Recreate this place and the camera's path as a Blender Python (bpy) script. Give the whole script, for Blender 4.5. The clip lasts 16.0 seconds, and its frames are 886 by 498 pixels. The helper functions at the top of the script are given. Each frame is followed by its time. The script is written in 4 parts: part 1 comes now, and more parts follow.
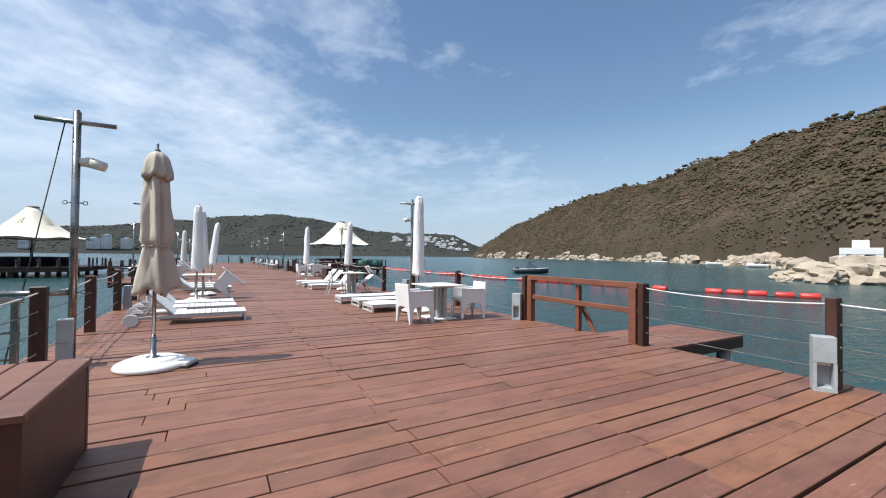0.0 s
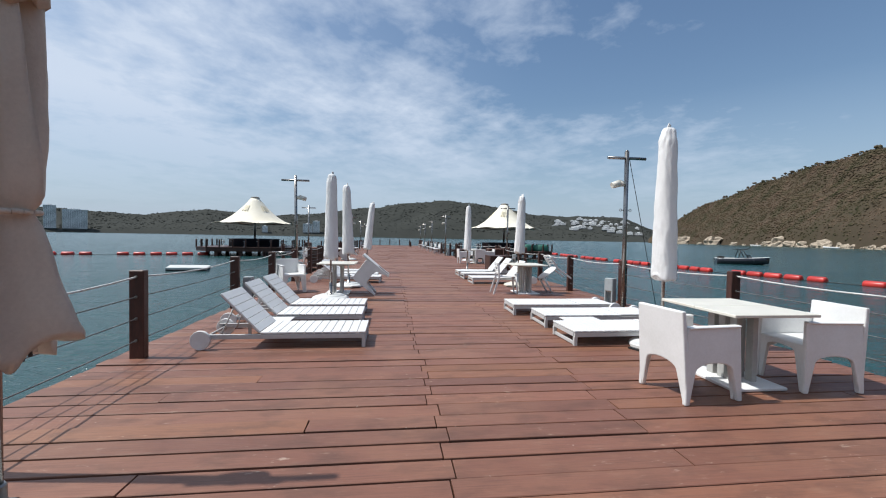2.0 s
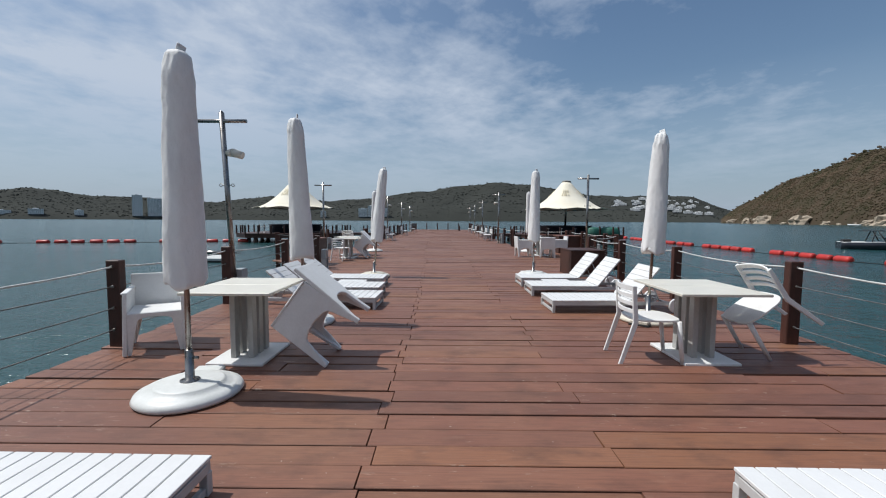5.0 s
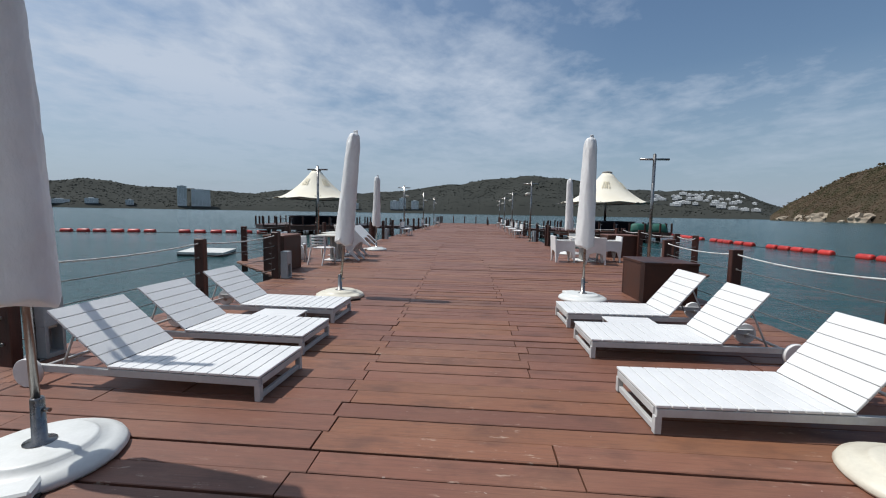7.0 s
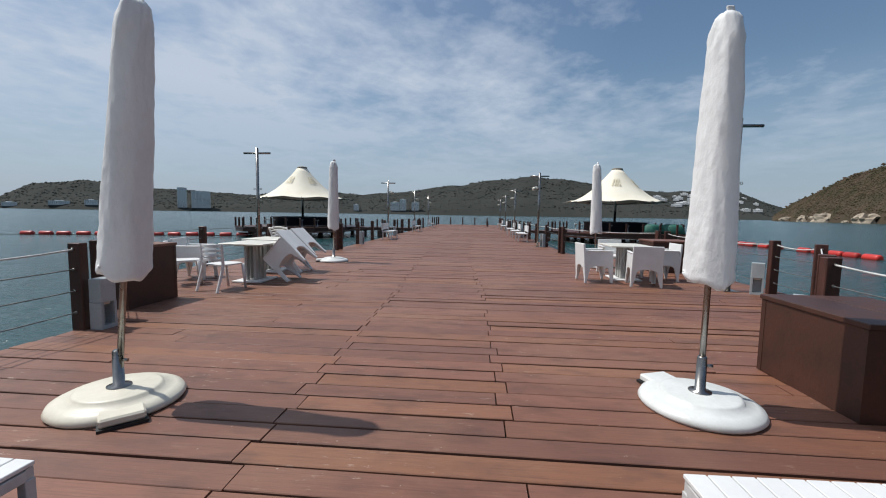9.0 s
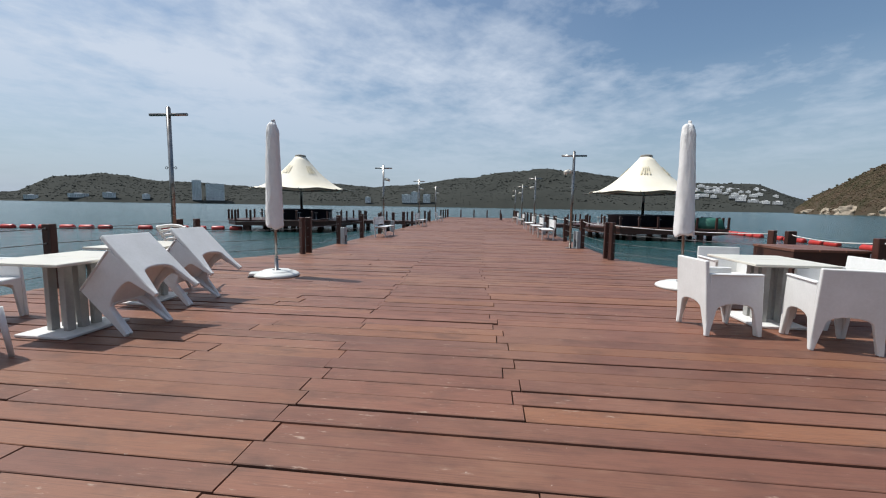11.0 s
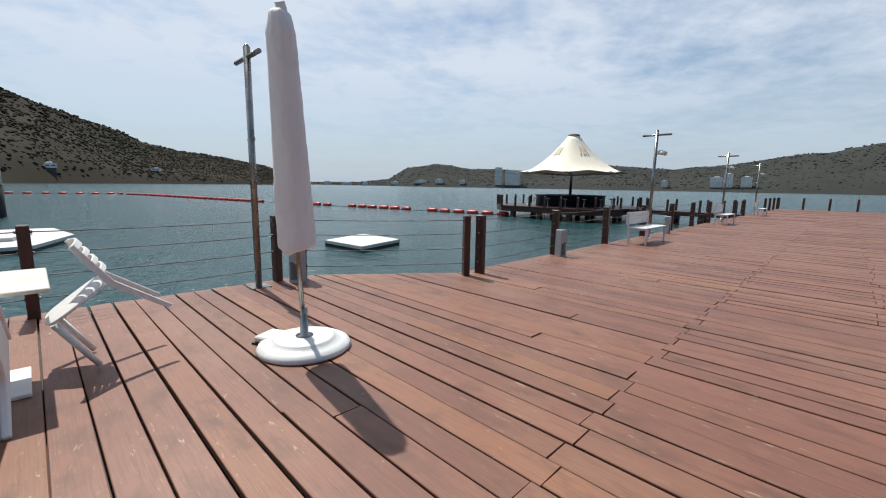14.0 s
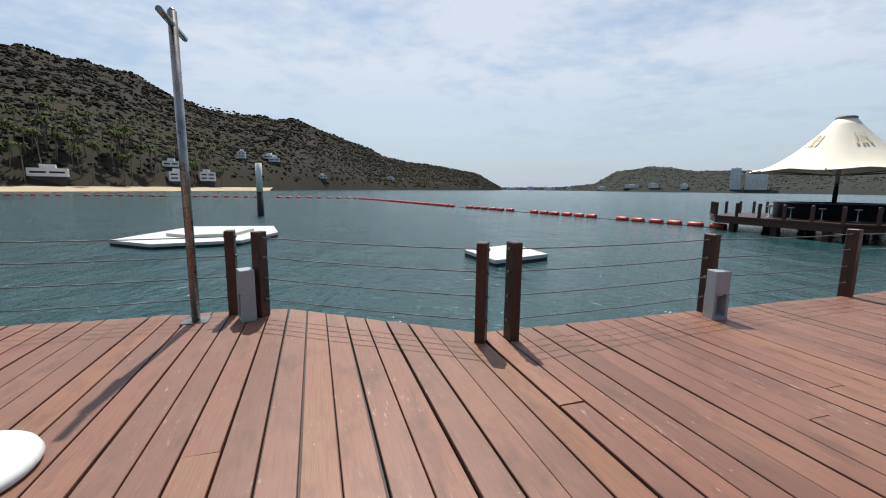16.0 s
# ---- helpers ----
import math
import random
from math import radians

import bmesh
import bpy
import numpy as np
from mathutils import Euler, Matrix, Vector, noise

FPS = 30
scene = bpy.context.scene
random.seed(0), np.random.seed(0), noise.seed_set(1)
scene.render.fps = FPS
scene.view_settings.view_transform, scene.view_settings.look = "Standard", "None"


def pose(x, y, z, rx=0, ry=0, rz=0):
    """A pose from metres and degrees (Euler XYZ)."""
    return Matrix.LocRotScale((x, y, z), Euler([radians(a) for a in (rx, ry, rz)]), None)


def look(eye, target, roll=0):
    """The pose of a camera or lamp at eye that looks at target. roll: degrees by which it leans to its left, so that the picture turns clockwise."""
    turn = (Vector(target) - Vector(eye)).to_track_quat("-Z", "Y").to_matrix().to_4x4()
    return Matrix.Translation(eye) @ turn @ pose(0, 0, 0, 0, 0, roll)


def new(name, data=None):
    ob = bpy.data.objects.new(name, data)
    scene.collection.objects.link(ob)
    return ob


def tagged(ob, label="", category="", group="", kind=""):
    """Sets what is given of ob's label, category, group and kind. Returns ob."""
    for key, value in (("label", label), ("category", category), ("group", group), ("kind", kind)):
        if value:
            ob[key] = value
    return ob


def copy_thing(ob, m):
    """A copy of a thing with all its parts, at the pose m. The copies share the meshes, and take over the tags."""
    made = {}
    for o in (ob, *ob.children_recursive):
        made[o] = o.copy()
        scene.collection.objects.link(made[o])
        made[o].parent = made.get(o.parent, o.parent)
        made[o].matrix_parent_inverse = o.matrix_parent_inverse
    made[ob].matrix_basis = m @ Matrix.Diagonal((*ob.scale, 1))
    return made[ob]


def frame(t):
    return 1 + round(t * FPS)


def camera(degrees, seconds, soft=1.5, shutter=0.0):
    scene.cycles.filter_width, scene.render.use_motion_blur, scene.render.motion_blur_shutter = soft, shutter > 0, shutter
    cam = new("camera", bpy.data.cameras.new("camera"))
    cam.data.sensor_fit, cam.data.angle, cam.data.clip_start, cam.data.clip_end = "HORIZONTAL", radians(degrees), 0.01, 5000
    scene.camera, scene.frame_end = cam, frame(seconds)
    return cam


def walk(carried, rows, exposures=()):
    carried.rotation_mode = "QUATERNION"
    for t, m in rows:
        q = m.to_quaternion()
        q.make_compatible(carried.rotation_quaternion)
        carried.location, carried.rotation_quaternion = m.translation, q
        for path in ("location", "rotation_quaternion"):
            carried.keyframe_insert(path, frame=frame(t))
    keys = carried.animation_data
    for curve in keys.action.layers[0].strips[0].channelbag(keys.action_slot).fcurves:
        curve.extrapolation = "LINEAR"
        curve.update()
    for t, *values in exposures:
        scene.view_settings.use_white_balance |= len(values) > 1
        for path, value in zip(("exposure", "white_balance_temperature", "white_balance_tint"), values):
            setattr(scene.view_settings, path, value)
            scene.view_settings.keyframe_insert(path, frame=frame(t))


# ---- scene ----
cam = camera(94.6, 16.0, soft=1.1)

PATH = [
    (0, (-1.605, -0.536, 1.37), (-0.629, 1.209, 1.405), 0.6),
    (0.5, (-1.35, 0.547, 1.373), (-0.643, 2.418, 1.39), 0.8),
    (1, (-1.053, 1.615, 1.388), (-0.567, 3.555, 1.378), 1.0),
    (1.5, (-0.88, 2.675, 1.382), (-0.538, 4.645, 1.348), 0.9),
    (2, (-0.672, 3.715, 1.382), (-0.43, 5.7, 1.328), 1.0),
    (2.5, (-0.555, 4.733, 1.415), (-0.369, 6.723, 1.345), 1.0),
    (3, (-0.294, 5.875, 1.443), (-0.185, 7.87, 1.34), -0.2),
    (3.5, (-0.198, 6.922, 1.427), (-0.125, 8.918, 1.317), -0.5),
    (6, (0.304, 11.341, 1.431), (0.222, 13.332, 1.265), 0.8),
    (6.5, (0.418, 12.263, 1.438), (0.298, 14.252, 1.265), 0.9),
    (7, (0.535, 13.2, 1.428), (0.373, 15.186, 1.253), 1.0),
    (7.5, (0.62, 14.201, 1.39), (0.439, 16.185, 1.216), 0.8),
    (8, (0.709, 15.219, 1.38), (0.52, 17.203, 1.209), 0.9),
    (8.5, (0.735, 16.244, 1.392), (0.551, 18.228, 1.223), 1.0),
    (9, (0.743, 17.267, 1.346), (0.578, 19.253, 1.177), 0.9),
    (11.5, (0.596, 22.194, 1.315), (0.324, 24.163, 1.092), 0.9),
    (12, (0.548, 23.162, 1.318), (0.128, 25.102, 1.074), 1.1),
    (12.5, (0.475, 24.075, 1.356), (-0.153, 25.954, 1.086), 1.1),
    (13, (0.354, 24.938, 1.389), (-0.522, 26.713, 1.101), 1.1),
    (13.5, (0.242, 25.828, 1.397), (-0.902, 27.441, 1.1), 1.1),
    (14, (0.068, 26.685, 1.431), (-1.325, 28.088, 1.128), 1.0),
    (14.5, (-0.131, 27.477, 1.432), (-1.735, 28.633, 1.131), 0.9),
    (15, (-0.36, 28.317, 1.433), (-2.118, 29.224, 1.141), 0.5),
    (15.5, (-0.612, 29.178, 1.445), (-2.462, 29.884, 1.163), 0.6),
    (16, (-0.753, 30.101, 1.465), (-2.64, 30.697, 1.173), 0.7),
]
# the clip's own exposure drifts
EXPOSURES = [(0, 0.36, 6150, 10), (1, 0.24, 6150, 10), (2.5, -0.06, 6150, 10), (3.5, -0.23, 6150, 10), (6, -0.26, 6150, 10), (9, -0.22, 6200, 10), (11.5, 0.02, 6300, 10), (13, 0.10, 6400, 10), (16, 0.14, 6500, 10)]
walk(cam, [(t, look(eye, target, roll)) for t, eye, target, roll in PATH], EXPOSURES)

# ---- world and sun ----
SUN_EL, SUN_AZ = radians(59.5), radians(-84)      # azimuth from +y, clockwise
sun_dir = Vector((math.sin(SUN_AZ) * math.cos(SUN_EL), math.cos(SUN_AZ) * math.cos(SUN_EL), math.sin(SUN_EL)))
sun_data = bpy.data.lights.new("sun", "SUN")
sun_data.energy, sun_data.angle, sun_data.color = 4.7, radians(0.6), (1.0, 0.95, 0.87)
sun = new("sun", sun_data)
sun.matrix_world = look(sun_dir * 60, (0, 0, 0))

world = bpy.data.worlds.new("sky")
scene.world = world
world.use_nodes = True
wn, wl = world.node_tree.nodes, world.node_tree.links
wn.clear()
sky = wn.new("ShaderNodeTexSky")
sky.sky_type, sky.sun_disc = "NISHITA", False
sky.sun_elevation, sky.sun_rotation = SUN_EL, SUN_AZ
sky.air_density, sky.dust_density, sky.ozone_density = 1.35, 0.35, 3.0
wco = wn.new("ShaderNodeTexCoord")
sep = wn.new("ShaderNodeSeparateXYZ")
wl.new(wco.outputs["Generated"], sep.inputs[0])


def wmath(op, a, b):
    n = wn.new("ShaderNodeMath")
    n.operation = op
    for i, v in enumerate((a, b)):
        if isinstance(v, (int, float)):
            n.inputs[i].default_value = v
        else:
            wl.new(v, n.inputs[i])
    return n.outputs[0]


# thin high cloud on a flat layer above the bay
up = wmath("ADD", wmath("MAXIMUM", sep.outputs["Z"], 0.0), 0.12)
layer = wn.new("ShaderNodeCombineXYZ")
wl.new(wmath("DIVIDE", sep.outputs["X"], up), layer.inputs[0])
wl.new(wmath("DIVIDE", sep.outputs["Y"], up), layer.inputs[1])


def cloud_noise(scale, detail, rough, offset):
    m = wn.new("ShaderNodeMapping")
    m.inputs["Location"].default_value = offset
    m.inputs["Scale"].default_value = (1.0, 0.9, 1.0)
    m.inputs["Rotation"].default_value = (0, 0, radians(-35))
    wl.new(layer.outputs[0], m.inputs[0])
    n = wn.new("ShaderNodeTexNoise")
    n.inputs["Scale"].default_value, n.inputs["Detail"].default_value, n.inputs["Roughness"].default_value = scale, detail, rough
    n.inputs["Distortion"].default_value = 0.15
    wl.new(m.outputs[0], n.inputs["Vector"])
    return n.outputs["Fac"]


def wramp(fac, stops):
    r = wn.new("ShaderNodeValToRGB")
    el = r.color_ramp.elements
    for i, (p, v) in enumerate(stops):
        e = el[i] if i < 2 else el.new(p)
        e.position, e.color = p, (v, v, v, 1)
    wl.new(fac, r.inputs[0])
    return r.outputs["Color"]


def wmix(fac, a, b):
    k = wn.new("ShaderNodeMix")
    k.data_type = "RGBA"
    wl.new(fac, k.inputs["Factor"])
    wl.new(a, k.inputs["A"])
    k.inputs["B"].default_value = (*b, 1)
    return k.outputs["Result"]


# broken altocumulus, thickening towards the sun's side, over a low blue-grey haze
lumps = wmath("ADD", wmath("MULTIPLY", cloud_noise(0.55, 2, 0.5, (0.3, 2.1, 0)), 0.50), wmath("MULTIPLY", cloud_noise(1.8, 4, 0.55, (4.2, 1.3, 0)), 0.32))
lumps = wmath("ADD", lumps, wmath("MULTIPLY", cloud_noise(6.0, 5, 0.6, (1.7, 6.4, 0)), 0.26))
lumps = wmath("ADD", lumps, wmath("MULTIPLY", wmath("MAXIMUM", sep.outputs["X"], -0.42), -0.17))
cover = wramp(lumps, [(0.43, 0.0), (0.63, 0.92)])
veil = wramp(wmath("ADD", wmath("MULTIPLY", sep.outputs["X"], -0.5), 0.5), [(0.36, 0.0), (0.90, 0.30)])
low = wramp(sep.outputs["Z"], [(0.05, 0.15), (0.26, 1.0)])
cover = wmath("MULTIPLY", wmath("MAXIMUM", cover, veil), low)
haze = wramp(sep.outputs["Z"], [(0.0, 0.85), (0.30, 0.0)])
tint = wmix(haze, sky.outputs[0], (4.0, 5.1, 6.6))
tint = wmix(cover, tint, (7.0, 7.7, 8.7))
bg = wn.new("ShaderNodeBackground")
bg.inputs["Strength"].default_value = 0.092
wl.new(tint, bg.inputs["Color"])
wo = wn.new("ShaderNodeOutputWorld")
wl.new(bg.outputs[0], wo.inputs["Surface"])

# ---- materials ----


def material(name, base, rough=0.6, metal=0.0, dark=None, scale=3.0, fine=40.0, bump=0.15, stretch=(1, 1, 1), amount=0.5, tint=0.0, spec=0.5, world_space=True):
    """Base colour with two scales of variation, fine relief and, with tint, a change from object to object."""
    m = bpy.data.materials.new(name)
    m.use_nodes = True
    n, l = m.node_tree.nodes, m.node_tree.links
    b = n["Principled BSDF"]
    b.inputs["Roughness"].default_value, b.inputs["Metallic"].default_value = rough, metal
    b.inputs["Specular IOR Level"].default_value = spec
    src = n.new("ShaderNodeNewGeometry").outputs["Position"] if world_space else n.new("ShaderNodeTexCoord").outputs["Object"]
    mp = n.new("ShaderNodeMapping")
    mp.inputs["Scale"].default_value = stretch
    l.new(src, mp.inputs[0])

    def nz(s, d):
        t = n.new("ShaderNodeTexNoise")
        t.inputs["Scale"].default_value, t.inputs["Detail"].default_value, t.inputs["Roughness"].default_value = s, d, 0.6
        l.new(mp.outputs[0], t.inputs["Vector"])
        return t.outputs["Fac"]

    coarse, grain = nz(scale, 5), nz(fine, 3)
    dark = dark or tuple(c * 0.6 for c in base)
    mix = n.new("ShaderNodeMix")
    mix.data_type = "RGBA"
    mix.inputs["A"].default_value, mix.inputs["B"].default_value = (*dark, 1), (*base, 1)
    add = n.new("ShaderNodeMath")
    add.operation = "MULTIPLY_ADD"
    l.new(grain, add.inputs[0])
    add.inputs[1].default_value = 0.4
    l.new(coarse, add.inputs[2])
    rg = n.new("ShaderNodeMapRange")
    rg.inputs["From Min"].default_value, rg.inputs["From Max"].default_value = 0.7 - amount / 2, 0.7 + amount / 2
    l.new(add.outputs[0], rg.inputs["Value"])
    l.new(rg.outputs[0], mix.inputs["Factor"])
    out = mix.outputs["Result"]
    if tint:
        oi = n.new("ShaderNodeObjectInfo")
        hs = n.new("ShaderNodeHueSaturation")
        tr = n.new("ShaderNodeMapRange")
        tr.inputs["To Min"].default_value, tr.inputs["To Max"].default_value = 1 - tint, 1 + tint
        l.new(oi.outputs["Random"], tr.inputs["Value"])
        l.new(tr.outputs[0], hs.inputs["Value"])
        l.new(out, hs.inputs["Color"])
        out = hs.outputs["Color"]
    l.new(out, b.inputs["Base Color"])
    rr = n.new("ShaderNodeMapRange")
    rr.inputs["To Min"].default_value, rr.inputs["To Max"].default_value = max(rough - 0.1, 0.02), min(rough + 0.1, 1)
    l.new(coarse, rr.inputs["Value"])
    l.new(rr.outputs[0], b.inputs["Roughness"])
    if bump:
        bp = n.new("ShaderNodeBump")
        bp.inputs["Strength"].default_value, bp.inputs["Distance"].default_value = bump, 0.01
        l.new(grain, bp.inputs["Height"])
        l.new(bp.outputs[0], b.inputs["Normal"])
    return m


PITCH, PLANK0 = 0.2103, -5.977


def deck_material():
    """Painted red-brown boards: each row its own shade, long grain, scuffs worn to pale wood, dark stains."""
    m = bpy.data.materials.new("deck_boards")
    m.use_nodes = True
    n, l = m.node_tree.nodes, m.node_tree.links
    b = n["Principled BSDF"]
    pos = n.new("ShaderNodeNewGeometry").outputs["Position"]
    sp = n.new("ShaderNodeSeparateXYZ")
    l.new(pos, sp.inputs[0])

    def mth(op, a, bb=None, c=None):
        k = n.new("ShaderNodeMath")
        k.operation = op
        for i, v in enumerate((a, bb, c)):
            if v is None:
                continue
            if isinstance(v, (int, float)):
                k.inputs[i].default_value = v
            else:
                l.new(v, k.inputs[i])
        return k.outputs[0]

    row = mth("FLOOR", mth("DIVIDE", mth("SUBTRACT", sp.outputs["Y"], PLANK0), PITCH))
    wnz = n.new("ShaderNodeTexWhiteNoise")
    wnz.noise_dimensions = "1D"
    l.new(row, wnz.inputs["W"])
    oi = n.new("ShaderNodeObjectInfo")
    at = n.new("ShaderNodeAttribute")
    at.attribute_name = "board"
    piece = mth("FRACT", mth("ADD", oi.outputs["Random"], at.outputs["Fac"]))
    shade = mth("MULTIPLY_ADD", piece, 0.6, mth("MULTIPLY", wnz.outputs["Value"], 0.4))
    warm = mth("FRACT", mth("MULTIPLY", piece, 7.31))

    def nz(s, d, stretch, rough=0.6):
        mp = n.new("ShaderNodeMapping")
        mp.inputs["Scale"].default_value = stretch
        l.new(pos, mp.inputs[0])
        t = n.new("ShaderNodeTexNoise")
        t.inputs["Scale"].default_value, t.inputs["Detail"].default_value, t.inputs["Roughness"].default_value = s, d, rough
        l.new(mp.outputs[0], t.inputs["Vector"])
        return t.outputs["Fac"]

    def ramp(fac, lo, hi):
        r = n.new("ShaderNodeMapRange")
        r.inputs["From Min"].default_value, r.inputs["From Max"].default_value = lo, hi
        l.new(fac, r.inputs["Value"])
        return r.outputs[0]

    def mixc(f, a, bb):
        k = n.new("ShaderNodeMix")
        k.data_type = "RGBA"
        l.new(f, k.inputs["Factor"])
        for key, v in (("A", a), ("B", bb)):
            if isinstance(v, tuple):
                k.inputs[key].default_value = (*v, 1)
            else:
                l.new(v, k.inputs[key])
        return k.outputs["Result"]

    grain = nz(3.0, 6, (1.2, 26, 1))
    broad = nz(0.55, 4, (1, 1, 1))
    blotch = nz(2.2, 5, (1, 2.2, 1))
    col = mixc(shade, (0.150, 0.066, 0.044), (0.238, 0.102, 0.064))
    col = mixc(mth("MULTIPLY", ramp(warm, 0.72, 1.0), 0.55), col, (0.270, 0.118, 0.052))
    col = mixc(mth("MULTIPLY", ramp(broad, 0.46, 0.66), 0.40), col, (0.285, 0.150, 0.088))
    streak = nz(2.0, 7, (0.8, 60, 1), 0.65)
    col = mixc(mth("MULTIPLY", ramp(streak, 0.54, 0.68), 0.5), col, (0.055, 0.028, 0.022))
    col = mixc(mth("MULTIPLY", ramp(nz(5.0, 4, (1, 3, 1)), 0.58, 0.75), 0.25), col, (0.30, 0.19, 0.13))
    col = mixc(mth("MULTIPLY", ramp(grain, 0.45, 0.72), 0.40), col, (0.090, 0.042, 0.030))
    col = mixc(mth("MULTIPLY", ramp(blotch, 0.50, 0.70), 0.6), col, (0.085, 0.043, 0.031))
    scuff = mth("MULTIPLY", ramp(nz(9, 8, (0.7, 2.6, 1), 0.7), 0.60, 0.67), ramp(nz(0.9, 3, (1, 1, 1)), 0.49, 0.60))
    col = mixc(mth("MULTIPLY", scuff, 0.75), col, (0.46, 0.35, 0.27))
    spots = ramp(nz(24, 2, (1, 1, 1)), 0.735, 0.765)
    col = mixc(mth("MULTIPLY", spots, 0.5), col, (0.5, 0.42, 0.36))
    l.new(col, b.inputs["Base Color"])
    l.new(mth("MULTIPLY_ADD", blotch, 0.3, 0.36), b.inputs["Roughness"])
    b.inputs["Specular IOR Level"].default_value = 0.45
    bp = n.new("ShaderNodeBump")
    bp.inputs["Strength"].default_value, bp.inputs["Distance"].default_value = 0.14, 0.006
    l.new(mth("ADD", mth("ADD", grain, streak), mth("MULTIPLY", scuff, 0.3)), bp.inputs["Height"])
    l.new(bp.outputs[0], b.inputs["Normal"])
    return m


def water_material():
    m = bpy.data.materials.new("sea_water")
    m.use_nodes = True
    n, l = m.node_tree.nodes, m.node_tree.links
    b = n["Principled BSDF"]
    b.inputs["Roughness"].default_value, b.inputs["IOR"].default_value = 0.17, 1.33
    pos = n.new("ShaderNodeNewGeometry").outputs["Position"]

    def nz(s, d, rough=0.55, stretch=(1, 1, 1)):
        mp = n.new("ShaderNodeMapping")
        mp.inputs["Scale"].default_value = stretch
        mp.inputs["Rotation"].default_value = (0, 0, 0.5)
        l.new(pos, mp.inputs[0])
        t = n.new("ShaderNodeTexNoise")
        t.inputs["Scale"].default_value, t.inputs["Detail"].default_value, t.inputs["Roughness"].default_value = s, d, rough
        l.new(mp.outputs[0], t.inputs["Vector"])
        return t.outputs["Fac"]

    mix = n.new("ShaderNodeMix")
    mix.data_type = "RGBA"
    mix.inputs["A"].default_value, mix.inputs["B"].default_value = (0.010, 0.040, 0.045, 1), (0.026, 0.080, 0.082, 1)
    l.new(nz(0.05, 4), mix.inputs["Factor"])
    l.new(mix.outputs["Result"], b.inputs["Base Color"])
    prev = None
    for s, d, dist, st in ((0.10, 3, 0.6, (1, 2.0, 1)), (0.55, 5, 0.28, (1, 1.8, 1)), (2.6, 4, 0.10, (1, 1.5, 1))):
        bp = n.new("ShaderNodeBump")
        bp.inputs["Strength"].default_value, bp.inputs["Distance"].default_value = 0.85, dist
        l.new(nz(s, d, 0.6, st), bp.inputs["Height"])
        if prev:
            l.new(prev, bp.inputs["Normal"])
        prev = bp.outputs[0]
    l.new(prev, b.inputs["Normal"])
    return m


DECK = deck_material()
WATER = water_material()
WHITE = material("white_powder_coat", (0.74, 0.74, 0.73), 0.42, dark=(0.64, 0.64, 0.63), scale=2, bump=0.03, amount=0.6)
SLATGREY = material("grey_painted_frame", (0.55, 0.55, 0.54), 0.45, dark=(0.42, 0.42, 0.41), scale=4, bump=0.03)
PLASTIC = material("white_plastic", (0.78, 0.78, 0.77), 0.5, dark=(0.66, 0.66, 0.64), scale=3, bump=0.04)
TABLETOP = material("cream_tabletop", (0.72, 0.69, 0.60), 0.35, dark=(0.62, 0.59, 0.51), scale=4, bump=0.03)
TABLELEG = material("grey_table_leg", (0.42, 0.42, 0.40), 0.45, dark=(0.33, 0.33, 0.31), scale=5, bump=0.03)
POST = material("dark_red_brown_post", (0.085, 0.030, 0.020), 0.45, dark=(0.035, 0.015, 0.011), scale=5, fine=30, stretch=(4, 4, 0.6), bump=0.3, tint=0.25)
RAILWOOD = material("red_brown_rail", (0.23, 0.085, 0.045), 0.5, dark=(0.12, 0.045, 0.028), scale=4, fine=40, stretch=(4, 0.6, 4), bump=0.3)
STEEL = material("stainless_steel", (0.38, 0.37, 0.355), 0.28, 1.0, dark=(0.20, 0.185, 0.17), scale=6, bump=0.02)
CABLE = material("steel_cable", (0.20, 0.20, 0.20), 0.6, 0.3, dark=(0.10, 0.10, 0.10), scale=10, bump=0.0)
ROPE = material("white_rope", (0.68, 0.68, 0.66), 0.8, dark=(0.5, 0.5, 0.48), scale=20, bump=0.1)
COVER = material("white_umbrella_cover", (0.82, 0.82, 0.81), 0.7, dark=(0.70, 0.70, 0.69), scale=3.5, fine=25, stretch=(1, 1, 0.5), bump=0.7)
CANVAS = material("beige_canvas", (0.60, 0.53, 0.44), 0.85, dark=(0.46, 0.40, 0.33), scale=3, fine=60, bump=0.25)
BASEW = material("white_umbrella_base", (0.72, 0.73, 0.71), 0.45, dark=(0.58, 0.59, 0.56), scale=4, bump=0.06)
BASEC = material("cream_umbrella_base", (0.72, 0.68, 0.56), 0.45, dark=(0.58, 0.54, 0.44), scale=4, bump=0.06)
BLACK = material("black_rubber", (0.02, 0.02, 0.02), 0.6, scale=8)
GREYBOX = material("grey_metal_light_box", (0.40, 0.43, 0.44), 0.45, dark=(0.30, 0.33, 0.34), scale=5, bump=0.04)
LENS = material("frosted_white_lens", (0.72, 0.70, 0.62), 0.35, dark=(0.62, 0.60, 0.52), scale=8, bump=0.0)
TENT = material("cream_tent_membrane", (0.82, 0.78, 0.66), 0.7, dark=(0.74, 0.68, 0.53), scale=0.5, bump=0.05)
GOLD = material("faded_gold_mark", (0.78, 0.71, 0.52), 0.7, scale=2)
RED = material("red_buoy_plastic", (0.55, 0.035, 0.025), 0.4, dark=(0.36, 0.03, 0.025), scale=2, bump=0.05, tint=0.15)
RAFTTOP = material("pale_raft_top", (0.62, 0.63, 0.60), 0.7, dark=(0.45, 0.46, 0.44), scale=1.5)
DARK = material("dark_bar_panel", (0.022, 0.030, 0.045), 0.4, dark=(0.012, 0.016, 0.024), scale=2)
